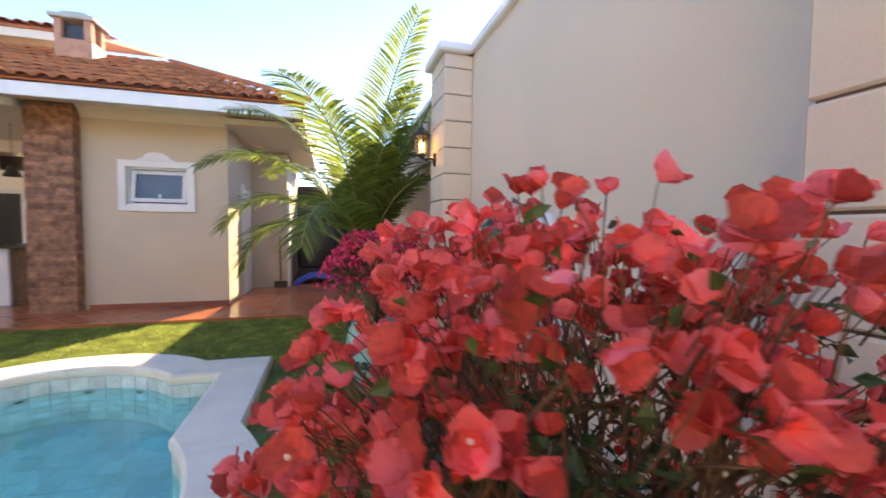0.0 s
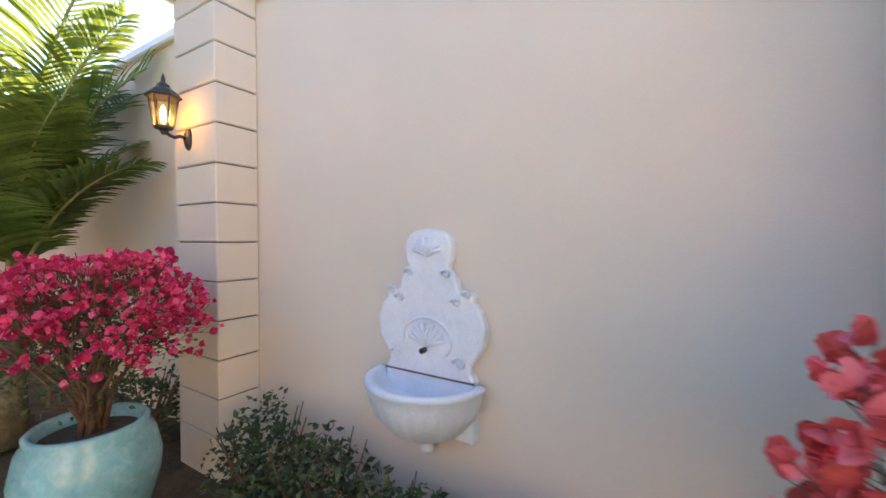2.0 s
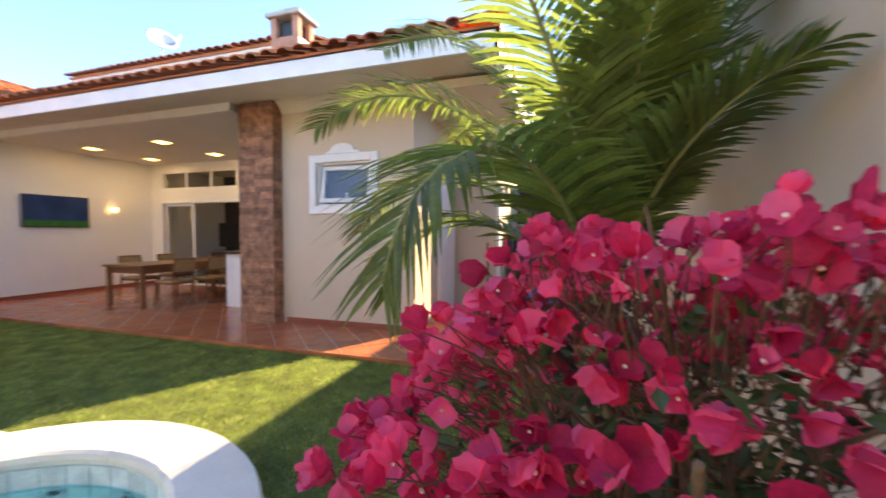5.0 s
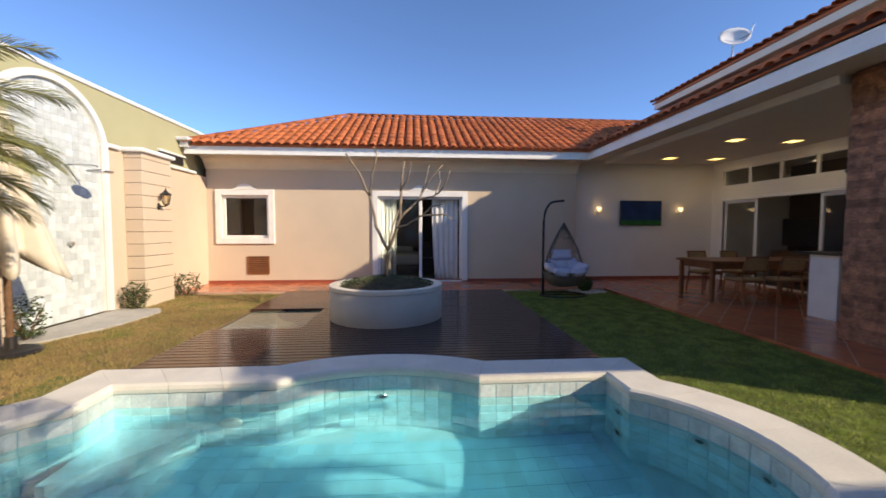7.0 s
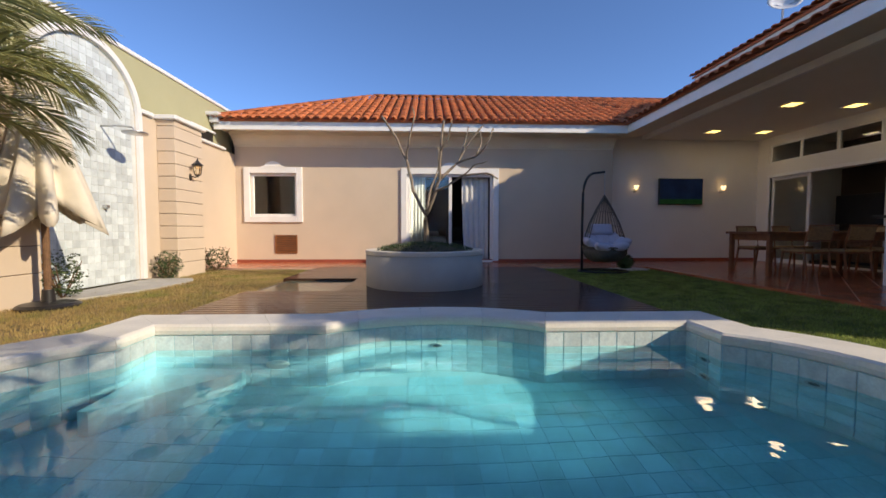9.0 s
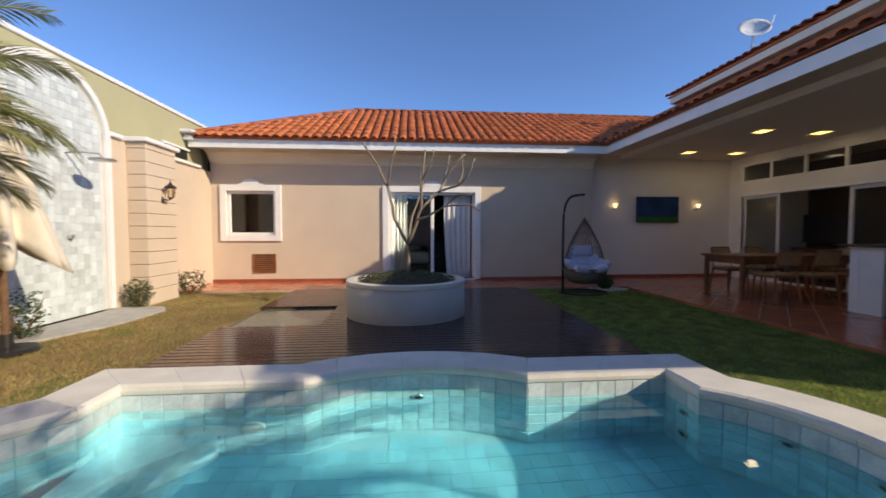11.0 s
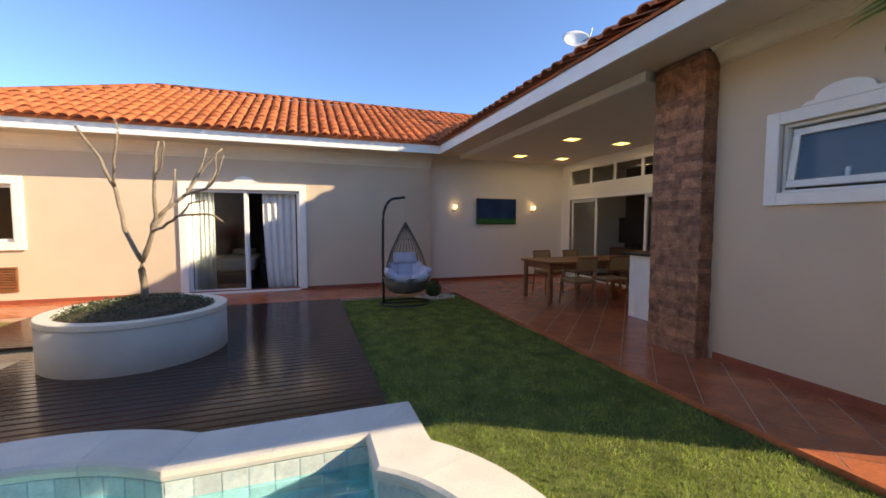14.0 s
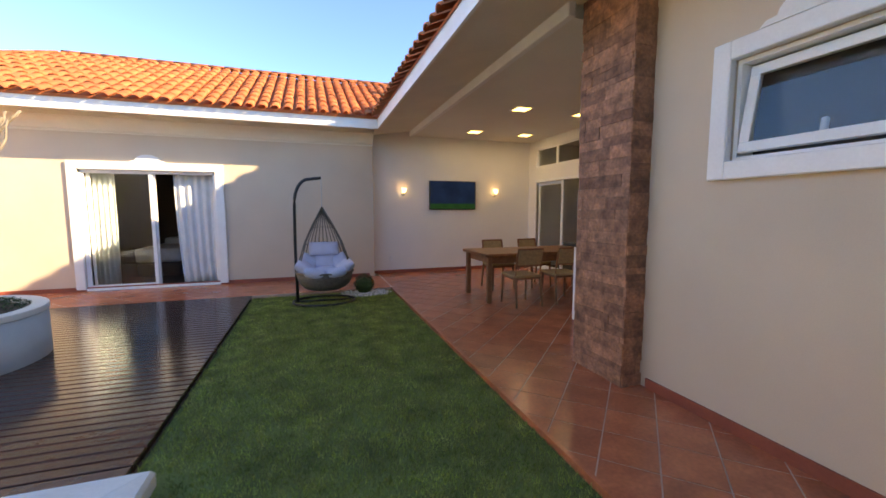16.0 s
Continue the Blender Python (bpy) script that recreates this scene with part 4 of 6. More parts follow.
for j in range(7):
    q = j / 6
    sc = math.cos(q * math.pi / 2 * 0.93)
    rings.append([bm.verts.new((RX * math.cos(a) * sc, RY * math.sin(a) * sc, (RIM + 0.10 * max(0.0, math.sin(a))) * (1 - q) + 0.20 * q - 0.16 * math.sin(q * math.pi) * 0.6)) for a in [2 * math.pi * k / 32 for k in range(32)]])
for a, b in zip(rings, rings[1:]):
    for k in range(32):
        bm.faces.new((a[k], a[(k + 1) % 32], b[(k + 1) % 32], b[k]))
bm.faces.new(rings[-1])
bowl = part("basket", bm, M_WICKER, hc, "grey woven wicker bowl", True)
bowl.modifiers.new("thick", "SOLIDIFY").thickness = 0.02


def pillow(w, h, d, tuft=0):
    bm = bmesh.new()
    bmesh.ops.create_grid(bm, x_segments=24, y_segments=16, size=0.5)
    top = bmesh.ops.duplicate(bm, geom=bm.faces[:])
    for i, v in enumerate(bm.verts):
        x, y = v.co.x * 2, v.co.y * 2
        e = (max(0, 1 - abs(x) ** 3.5) * max(0, 1 - abs(y) ** 3.5)) ** 0.5
        t = 1 - tuft * 0.35 * (math.cos(x * 7.5) * math.cos(y * 6) > 0.75)
        v.co = Vector((x * w / 2, y * h / 2, e * d / 2 * t * (1 if i < len(bm.verts) // 2 else -1)))
    bmesh.ops.remove_doubles(bm, verts=bm.verts[:], dist=0.002)
    return bm


PUFFS = [(0.0, -0.05, 0.47, 6, 0, 0.36, 0.34, 0.2), (0.0, 0.17, 0.64, 62, 0, 0.36, 0.30, 0.17), (-0.24, 0.13, 0.62, 55, 28, 0.28, 0.28, 0.16), (0.24, 0.13, 0.62, 55, -28, 0.28, 0.28, 0.16),
         (-0.30, -0.08, 0.56, 12, 40, 0.30, 0.32, 0.17), (0.30, -0.08, 0.56, 12, -40, 0.30, 0.32, 0.17), (-0.17, -0.24, 0.50, -8, 12, 0.30, 0.26, 0.16), (0.17, -0.24, 0.50, -8, -12, 0.30, 0.26, 0.16)]
for x, y, z, rx, ry, w, h, d in PUFFS:
    bm = pillow(w, h, d, 0)
    bm.transform(pose(x, y, z, rx, ry))
    part("cushion", bm, M_CUSH, hc, "lilac tufted cushion", True)
bm = pillow(0.46, 0.22, 0.15, 0)
bm.transform(pose(0.0, 0.16, 0.84, 70, 0, 3))
part("head_pillow", bm, M_CUSH, hc, "lilac head pillow", True)

# ---- round planter with a bare tree ----
pl = thing("planter", "round rendered planter with raised white rim", "planter", (-1.74, 6.2, -0.03))
part("drum", lathe(bmesh.new(), [(0.0, 0.0), (0.83, 0.0), (0.84, 0.02), (0.84, 0.47), (0.80, 0.47), (0.72, 0.44)], 64), M_PLANTER, pl, "", True)
part("rim", lathe(bmesh.new(), [(0.72, 0.45), (0.84, 0.465), (0.848, 0.472), (0.848, 0.518), (0.842, 0.526), (0.73, 0.526), (0.72, 0.518), (0.72, 0.45)], 64), M_CREAM, pl, "pale flat rim")
part("soil", lathe(bmesh.new(), [(0.0, 0.6), (0.3, 0.585), (0.55, 0.54), (0.72, 0.47)], 32), M_SOIL, pl)


def leaf_mesh(name, centers, size, material, seed, long=1.8, droop=0.3):
    """Many small folded leaves at the centres given."""
    r = np.random.default_rng(seed)
    n = len(centers)
    c = np.array(centers)
    d = r.normal(size=(n, 3))
    d[:, 2] = d[:, 2] * 0.6 + 0.25
    d /= np.linalg.norm(d, axis=1)[:, None]
    u = np.cross(d, r.normal(size=(n, 3)))
    u /= np.linalg.norm(u, axis=1)[:, None] + 1e-9
    nn = np.cross(d, u)
    s = (size * r.uniform(0.6, 1.25, n))[:, None]
    tip, mid = c + d * s * long - nn * s * droop, c + d * s * long * 0.5
    v = np.stack([c, mid + u * s * 0.5 + nn * s * 0.12, tip, mid - u * s * 0.5 + nn * s * 0.12, mid - nn * s * 0.06], 1)
    f = []
    for i in range(n):
        b = i * 5
        f += [(b, b + 1, b + 4), (b + 1, b + 2, b + 4), (b + 2, b + 3, b + 4), (b + 3, b, b + 4)]
    return mesh(name, v.reshape(-1, 3).tolist(), f, material)


r = np.random.default_rng(11)
a, q = r.uniform(0, 6.28, 2600), np.sqrt(r.uniform(0, 1, 2600)) * 0.7
part("ground_cover", leaf_mesh("ground_cover", np.c_[q * np.cos(a), q * np.sin(a), 0.6 - 0.2 * q ** 2 + 0.04 * r.uniform(0, 1, 2600)], 0.014, M_SHRUB, 4, 2.2), M_SHRUB, pl, "low dark green ground cover")

tree = thing("tree", "bare branching frangipani tree with pale bark", "tree", (-1.72, 6.25, 0.46))
tr = random.Random(8)
part("trunk", tube(bmesh.new(), [(0, 0, 0), (0.01, 0, 0.25), (-0.01, 0, 0.45), (0.0, 0, 0.58)], [0.042, 0.036, 0.033, 0.034], 10), M_BARK, tree, "", True)


def limb(rows, rad):
    """A crooked limb through (along, up, depth) points, thickest at its first, blunt at its tip."""
    pts = [Vector((0.95 * u + 0.3 * d, -0.3 * u + 0.95 * d, z)) for u, z, d in rows]
    fine = []
    for p, q in zip(pts, pts[1:]):
        for k in range(3):
            fine.append(p.lerp(q, k / 3) + (Vector((tr.uniform(-1, 1), tr.uniform(-1, 1), tr.uniform(-1, 1))) * 0.012 if k else Vector()))
    fine.append(pts[-1])
    n = len(fine) - 1
    bm = tube(bmesh.new(), fine, [rad * (1 - 0.45 * k / n) for k in range(n)] + [rad * 0.6], 8)
    part("limb", bm, M_BARK, tree, "", True)


BRANCHES = (([(0, 0.54, 0), (-0.22, 0.9, 0.05), (-0.33, 1.35, 0.1), (-0.5, 1.7, 0.12), (-0.74, 2.05, 0.1)], 0.026),
         ([(-0.34, 1.38, 0.1), (-0.26, 1.65, 0.0), (-0.16, 1.95, -0.05), (-0.2, 2.1, -0.05)], 0.016),
         ([(0, 0.54, 0), (0.16, 0.86, -0.05), (0.24, 1.1, -0.1), (0.26, 1.5, -0.12), (0.3, 1.85, -0.1)], 0.026),
         ([(0.25, 1.42, -0.12), (0.4, 1.62, -0.2), (0.44, 1.82, -0.22)], 0.014),
         ([(0.2, 1.0, -0.07), (0.46, 1.3, 0.1), (0.6, 1.6, 0.2), (0.8, 1.84, 0.25)], 0.02),
         ([(0.5, 1.4, 0.12), (0.52, 1.62, 0.3), (0.56, 1.86, 0.35)], 0.014),
         ([(0.44, 1.28, 0.08), (0.72, 1.34, 0.0), (0.92, 1.5, -0.1), (1.0, 1.7, -0.1)], 0.017),
         ([(0.74, 1.35, 0.0), (0.8, 1.56, 0.1), (0.78, 1.74, 0.15)], 0.013),
         ([(0.16, 0.88, -0.05), (0.38, 0.92, -0.2), (0.6, 1.04, -0.3), (0.95, 1.06, -0.36), (1.1, 0.98, -0.36)], 0.017),
         ([(0.62, 1.04, -0.3), (0.78, 1.16, -0.4), (0.98, 1.2, -0.45)], 0.012),
         ([(0.02, 0.62, 0.0), (-0.02, 0.95, 0.3), (0.05, 1.3, 0.5), (0.02, 1.65, 0.6)], 0.018))
for rows, rad in BRANCHES:
    limb(rows, rad)


# ---- bougainvilleas ----
def bougainvillea(name, base, centre, radii, clusters, size, material, label, seed, stems=22, leaves=700, clear=None):
    t = thing(name, label, "shrub", base)
    r = np.random.default_rng(seed)
    c, rad = np.array(centre), np.array(radii)
    tips = []
    bm = bmesh.new()
    for k in range(stems):
        d = r.normal(size=3)
        d[2] = abs(d[2]) * 0.9 + 0.1
        d /= np.linalg.norm(d)
        e = c + d * rad * r.uniform(0.55, 0.85)
        m1 = np.array([0, 0, 0.05]) * 0.4 + e * 0.45 + r.normal(size=3) * 0.05
        m1[2] += 0.05
        tube(bm, [(r.uniform(-0.05, 0.05), r.uniform(-0.05, 0.05), -0.02), tuple(m1 * 0.5 + np.array([0, 0, 0.05])), tuple(m1), tuple((m1 + e) / 2 + r.normal(size=3) * 0.03), tuple(e)], [0.013, 0.009, 0.007, 0.005, 0.003], 6)
        for j in range(4):
            s = m1 + (e - m1) * r.uniform(0.0, 0.9)
            g = s + r.normal(size=3) * rad * 0.2 + np.array([0, 0, 0.04])
            tube(bm, [tuple(s), tuple((s + g) / 2 + np.array([0, 0, 0.02])), tuple(g)], [0.004, 0.003, 0.002], 5)
            tips.append(g)
        tips.append(e)
    wood = bm
    # three papery bracts round a tiny flower
    grid = []
    for v, w in ((0.0, 0.22), (0.25, 0.86), (0.55, 1.05), (0.82, 0.82), (1.0, 0.3)):
        for i in range(4):
            u = i / 3 * 2 - 1
            grid.append((u * w * 0.56, v - 0.06 * u * u * v, 0.42 * v * v + 0.2 * abs(u) * w))
    grid = np.array(grid)
    fq = [(j * 4 + i, j * 4 + i + 1, j * 4 + i + 5, j * 4 + i + 4) for j in range(4) for i in range(3)]
    d = r.normal(size=(clusters, 3))
    d[:, 2] = np.where(d[:, 2] < -0.35, -d[:, 2], d[:, 2])
    d /= np.linalg.norm(d, axis=1)[:, None]
    pos = c + d * rad * (r.uniform(0.5, 1.0, clusters) ** 0.5)[:, None]
    pos = np.repeat(pos[: clusters // 3 + 1], 3, axis=0)[:clusters] + r.normal(size=(clusters, 3)) * size * 0.75
    d = pos - c
    d /= np.linalg.norm(d, axis=1)[:, None]
    lump = np.array([noise.noise(Vector(p) * 4.5 + Vector((seed, 0, 0))) for p in pos])
    pos = pos + d * (np.clip(lump, -0.6, 0.45) * 0.16)[:, None]
    pos[:, 2] = np.minimum(pos[:, 2], c[2] + rad[2] * (0.86 + 0.16 * r.uniform(0, 1, clusters)))
    if clear:
        # the side that is kept trimmed back from the walkway
        gap = np.linalg.norm(pos + np.array(base) - np.array(clear[:3]), axis=1)
        gap = np.where(pos[:, 1] + base[1] > 0.42 - 0.5 * (pos[:, 2] + base[2] - 0.95), 0, gap)
        gap = np.where(np.hypot(pos[:, 0] + base[0] - clear[0], pos[:, 1] + base[1] - clear[1]) < 0.16, 0, gap)
        pos, d = pos[gap > clear[3]], d[gap > clear[3]]
        clusters = len(pos)
    verts, faces, tiny = [], [], []
    for k in range(clusters):
        n = d[k] * 0.8 + r.normal(size=3) * 0.55
        n /= np.linalg.norm(n)
        u = np.cross(n, r.normal(size=3))
        u /= np.linalg.norm(u)
        w = np.cross(n, u)
        s = size * r.uniform(0.7, 1.25)
        op = r.uniform(0.55, 1.2)
        for b in range(3):
            a = 2.094 * b + r.uniform(-0.2, 0.2)
            out, side = math.cos(a) * u + math.sin(a) * w, -math.sin(a) * u + math.cos(a) * w
            yd = out * op + n * (1.15 - op * 0.6)
            yd /= np.linalg.norm(yd)
            zd = np.cross(side, yd)
            g = grid + r.normal(size=grid.shape) * 0.05
            o = len(verts)
            verts += list(pos[k] + s * (g[:, :1] * side + g[:, 1:2] * yd - g[:, 2:3] * zd * 0.8))
            faces += [tuple(o + i for i in f) for f in fq]
        if k % 3 == 0:
            tiny.append((pos[k] + n * s * 0.55, s))
    for k in range(clusters):
        s0 = c + (pos[k] - c) * 0.8 - np.array([0, 0, 0.03]) + r.normal(size=3) * 0.02
        tube(wood, [tuple(s0), tuple((s0 + pos[k]) / 2 + r.normal(size=3) * 0.012), tuple(pos[k])], [0.0014, 0.0011, 0.0008], 4, False)
    tagged(part("branchwork", wood, M_STEM, t, "thin brown woody stems", True), kind="stuff")
    me = mesh("blossom", verts, faces, material, True)
    part("blossom", me, material, t, "papery red bracts", True)
    bm = bmesh.new()
    for p, s in tiny:
        bmesh.ops.create_icosphere(bm, subdivisions=1, radius=s * 0.09, matrix=Matrix.Translation(tuple(p)))
    tagged(part("stamen", bm, M_TINY, t, "tiny cream flowers"), kind="stuff")
    q = r.normal(size=(leaves, 3))
    q /= np.linalg.norm(q, axis=1)[:, None]
    lp = c + q * rad * r.uniform(0.2, 0.98, leaves)[:, None]
    if clear:
        lp = lp[lp[:, 1] + base[1] < 0.38 - 0.5 * (lp[:, 2] + base[2] - 0.95)]
        lp = lp[np.hypot(lp[:, 0] + base[0] - clear[0], lp[:, 1] + base[1] - clear[1]) > 0.16]
        lp = lp[np.linalg.norm(lp + np.array(base) - np.array(clear[:3]), axis=1) > clear[3]]
    part("foliage", leaf_mesh("leaves", lp, size * 0.62, M_LEAF, seed + 1, 1.7), M_LEAF, t, "dark green leaves")
    return t


pot = thing("flower_pot", "tall glazed turquoise pot with rounded belly", "pot", (-0.13, -0.16, -0.03))
part("body", lathe(bmesh.new(), [(0.0, 0.0), (0.17, 0.0), (0.18, 0.02), (0.24, 0.18), (0.285, 0.34), (0.29, 0.42), (0.265, 0.53), (0.235, 0.575), (0.24, 0.6), (0.225, 0.61), (0.205, 0.6), (0.2, 0.55), (0.0, 0.53)], 48), M_POT, pot, "", True)
part("soil", lathe(bmesh.new(), [(0.0, 0.565), (0.1, 0.56), (0.203, 0.55)], 24), M_SOIL, pot)
pot.matrix_basis = pose(-0.13, -0.16, -0.03) @ Matrix.Diagonal((0.91, 0.91, 0.98, 1))
bougainvillea("bougainvillea", (-0.13, -0.16, 0.53), (0.03, -0.02, 0.42), (0.49, 0.44, 0.38), 1150, 0.027, M_BRACT, "crimson bougainvillea bush growing from the turquoise pot", 21, 26, 1700)
pot2 = thing("flower_pot", "dark brown planter under the coral bougainvillea", "pot", (-3.0, -0.14, -0.03))
part("body", lathe(bmesh.new(), [(0.0, 0.0), (0.16, 0.0), (0.2, 0.3), (0.22, 0.5), (0.235, 0.52), (0.23, 0.55), (0.2, 0.55), (0.19, 0.48), (0.0, 0.47)], 40), M_STEM, pot2, "", True)
bougainvillea("bougainvillea", (-3.0, -0.17, 0.44), (-0.02, 0.08, 0.44), (0.54, 0.47, 0.50), 1700, 0.027, M_BRACT2, "coral-red bougainvillea bush in full bloom", 33, 48, 2400, (-3.44, 0.22, 1.3, 0.31))


# ---- palms ----
def palm(name, base, fronds, label, trunk_h=0.5, seed=1, big=1.0, leaf=M_PALM, wide=0.016):
    t = thing(name, label, "palm", base)
    r = random.Random(seed)
    part("trunk", tube(bmesh.new(), [(0, 0, 0), (0.01, 0, trunk_h * 0.5), (0, 0, trunk_h)], [0.13, 0.11, 0.09], 14), M_TRUNK, t, "fibrous brown trunk", True)
    for az, rise, length, droop in fronds:
        length *= big
        bm = bmesh.new()
        pts, n = [], 14
        d0 = Vector((math.cos(az) * math.cos(rise), math.sin(az) * math.cos(rise), math.sin(rise)))
        p, pitch = Vector((0.04 * math.cos(az), 0.04 * math.sin(az), trunk_h - 0.05)), rise
        for k in range(n + 1):
            pts.append(p.copy())
            pitch -= droop / n * (0.3 + 1.4 * k / n)
            p = p + Vector((math.cos(az) * math.cos(pitch), math.sin(az) * math.cos(pitch), math.sin(pitch))) * length / n
        tube(bm, pts, [0.018 * (1 - 0.85 * k / n) + 0.002 for k in range(n + 1)], 6)
        fr = part("frond", bm, M_RACHIS, t, "", True)
        verts, faces = [], []
        m = 64
        for k in range(m):
            s = 0.22 + 0.78 * k / (m - 1)
            x = s * n
            i = min(int(x), n - 1)
            b = pts[i].lerp(pts[i + 1], x - i)
            tan = (pts[i + 1] - pts[i]).normalized()
            side = tan.cross(Vector((0, 0, 1))).normalized()
            up = side.cross(tan)
            ll = (0.5 * math.sin(math.pi * (0.12 + 0.83 * s)) ** 0.8 + 0.05) * min(1, length / 1.4)
            for sg in (-1, 1):
                d = (side * sg * (0.9 + r.uniform(-0.1, 0.1)) + tan * (0.55 + 0.35 * s) + up * (0.28 + r.uniform(-0.12, 0.12))).normalized()
                wv = tan * wide
                o = len(verts)
                for q, f in ((0, 0.5), (0.35, 1.0), (0.7, 0.75), (1.0, 0.08)):
                    c = b + d * ll * q - Vector((0, 0, 1)) * ll * 0.34 * q * q
                    verts += [c - wv * f, c + wv * f]
                faces += [(o + j, o + j + 1, o + j + 3, o + j + 2) for j in (0, 2, 4)]
        part("foliage", mesh("foliage", verts, faces, leaf), leaf, fr, "narrow arching leaflets")
    return t


# heart of upright fronds, arching ones towards the house, one low over the pot
FR1 = [(radians(a), radians(e), l, dr) for a, e, l, dr in (
    (153, 66, 1.95, 2.55), (78, 52, 1.9, 2.5), (76, 62, 2.2, 2.2), (88, 74, 2.5, 1.9), (64, 80, 3.0, 1.5), (20, 83, 3.0, 1.2), (200, 85, 2.9, 0.9), (300, 82, 3.0, 1.3), (150, 80, 2.6, 1.5),
    (255, 83, 2.8, 1.1), (285, 80, 3.0, 1.3), (315, 76, 3.0, 1.4), (335, 66, 2.5, 1.9), (0, 65, 2.6, 1.8), (42, 70, 2.6, 1.7), (192, 83, 1.5, 0.8), (225, 76, 1.4, 1.1), (265, 78, 1.6, 0.9), (215, 84, 2.2, 0.7))]
palm("palm_tree", (1.55, -0.2, -0.03), FR1, "feathery green palm with arching fronds", 0.98, 2, 1.0)
FR2 = [(math.radians(a), math.radians(e), l, dr) for a, e, l, dr in (
    (60, 55, 1.5, 1.7), (30, 48, 1.5, 1.8), (85, 62, 1.7, 1.5), (5, 60, 1.5, 1.6), (110, 55, 1.5, 1.6), (150, 60, 1.4, 1.5), (200, 60, 1.4, 1.5), (-40, 60, 1.4, 1.5), (70, 78, 1.8, 1.1), (40, 72, 1.8, 1.2), (100, 80, 1.8, 0.9), (250, 65, 1.3, 1.4), (55, 30, 1.3, 1.5), (75, 45, 1.5, 1.4), (48, 62, 1.7, 1.3), (20, 35, 1.3, 1.3), (62, 15, 1.2, 1.1), (90, 70, 1.7, 1.5), (35, 84, 1.9, 0.9))]
palm("palm_tree", (-5.35, 3.0, -0.05), FR2, "feathery dry palm, coloured paler for sunlight, before the boundary wall", 1.7, 3, 1.0, M_PALE, 0.011)


# ---- small shrubs ----
def shrub(base, w, d, h, n, seed, label, group):
    t = thing("shrub", label, "shrub", base, group=group)
    r = np.random.default_rng(seed)
    bm = bmesh.new()
    for k in range(9):
        a = r.uniform(0, 6.28)
        tube(bm, [(0, 0, 0), (0.3 * w * math.cos(a), 0.3 * d * math.sin(a), h * 0.5), (0.45 * w * math.cos(a), 0.45 * d * math.sin(a), h * r.uniform(0.7, 1))], [0.008, 0.006, 0.003], 5)
    part("branchwork", bm, M_STEM, t)
    q = r.normal(size=(n, 3))
    q /= np.linalg.norm(q, axis=1)[:, None]
    s = r.uniform(0.3, 1, n) ** 0.5
    p = np.array([0, 0, h * 0.5]) + q * s[:, None] * np.array([w / 2, d / 2, h / 2])
    p[:, 2] = np.maximum(p[:, 2], 0.02)
    lump = np.array([noise.noise(Vector(v) * 9 + Vector((seed * 3.1, 0, 0))) for v in p])
    p = p + q * (lump * 0.12)[:, None]
    part("foliage", leaf_mesh("leaves", p, 0.023, M_SHRUB, seed, 1.9), M_SHRUB, t, "small dark leaves")
    return t


for i, (x, w, h) in enumerate(((-0.58, 0.55, 0.56), (-1.0, 0.52, 0.52), (-1.42, 0.5, 0.42), (-1.85, 0.55, 0.44), (-2.25, 0.5, 0.42), (0.75, 0.6, 0.5))):
    shrub((x, -0.7, -0.03), w, 0.44, h, 1100, 40 + i, "low dark green shrub in the bed under the fountain", "shrubs along the boundary wall")
for i, (x, y, w, h) in enumerate(((-6.0, 7.12, 0.4, 0.45), (-5.95, 8.5, 0.6, 0.48), (-5.98, 5.22, 0.4, 0.55))):
    shrub((x, y, -0.05), w, 0.4, h, 700, 60 + i, "small olive-green shrub against the tan wall", "shrubs along the tan wall")
ball = thing("boxwood_ball", "round clipped boxwood ball among white pebbles", "shrub", (2.42, 8.5, -0.05))
r = np.random.default_rng(9)
q = r.normal(size=(1800, 3))
q /= np.linalg.norm(q, axis=1)[:, None]
part("foliage", leaf_mesh("leaves", np.array([0, 0, 0.17]) + q * 0.17 * r.uniform(0.85, 1.03, 1800)[:, None], 0.012, M_SHRUB, 2, 1.8), M_SHRUB, ball)
part("core", lathe(bmesh.new(), [(0.0, 0.0), (0.1, 0.03), (0.15, 0.14), (0.14, 0.22), (0.0, 0.3)], 16), M_LEAF, ball)
bm = bmesh.new()
for k in range(260):
    a, q = tr.uniform(0, 6.28), math.sqrt(tr.uniform(0, 1))
    m = pose(2.45 + 0.42 * q * math.cos(a), 8.42 + 0.28 * q * math.sin(a), -0.03, tr.uniform(0, 90), tr.uniform(0, 90), 0) @ Matrix.Diagonal((1.3, 1, 0.7, 1))
    bmesh.ops.create_icosphere(bm, subdivisions=1, radius=tr.uniform(0.012, 0.026), matrix=m)
tagged(part("pebbles", bm, M_GRAV, None), "white decorative pebbles round the boxwood", "pebbles", kind="stuff")


# ---- wall fountain ----
ft = thing("wall_fountain", "white cast-stone wall fountain with shell reliefs", "fountain", (-1.44, YS, 0))
half = [(0.235, 0.52), (0.235, 0.80), (0.215, 0.83), (0.215, 0.86), (0.235, 0.89), (0.275, 0.95), (0.285, 1.03), (0.262, 1.10), (0.225, 1.14), (0.235, 1.165), (0.21, 1.185), (0.175, 1.175), (0.155, 1.19), (0.145, 1.24), (0.115, 1.275), (0.105, 1.29),
        (0.118, 1.32), (0.125, 1.37), (0.118, 1.41), (0.095, 1.44), (0.06, 1.458), (0.0, 1.465)]
outl = [(x, z) for x, z in half] + [(-x, z) for x, z in half[-2::-1]]
bm = prism(bmesh.new(), outl, 0.0, 0.055)
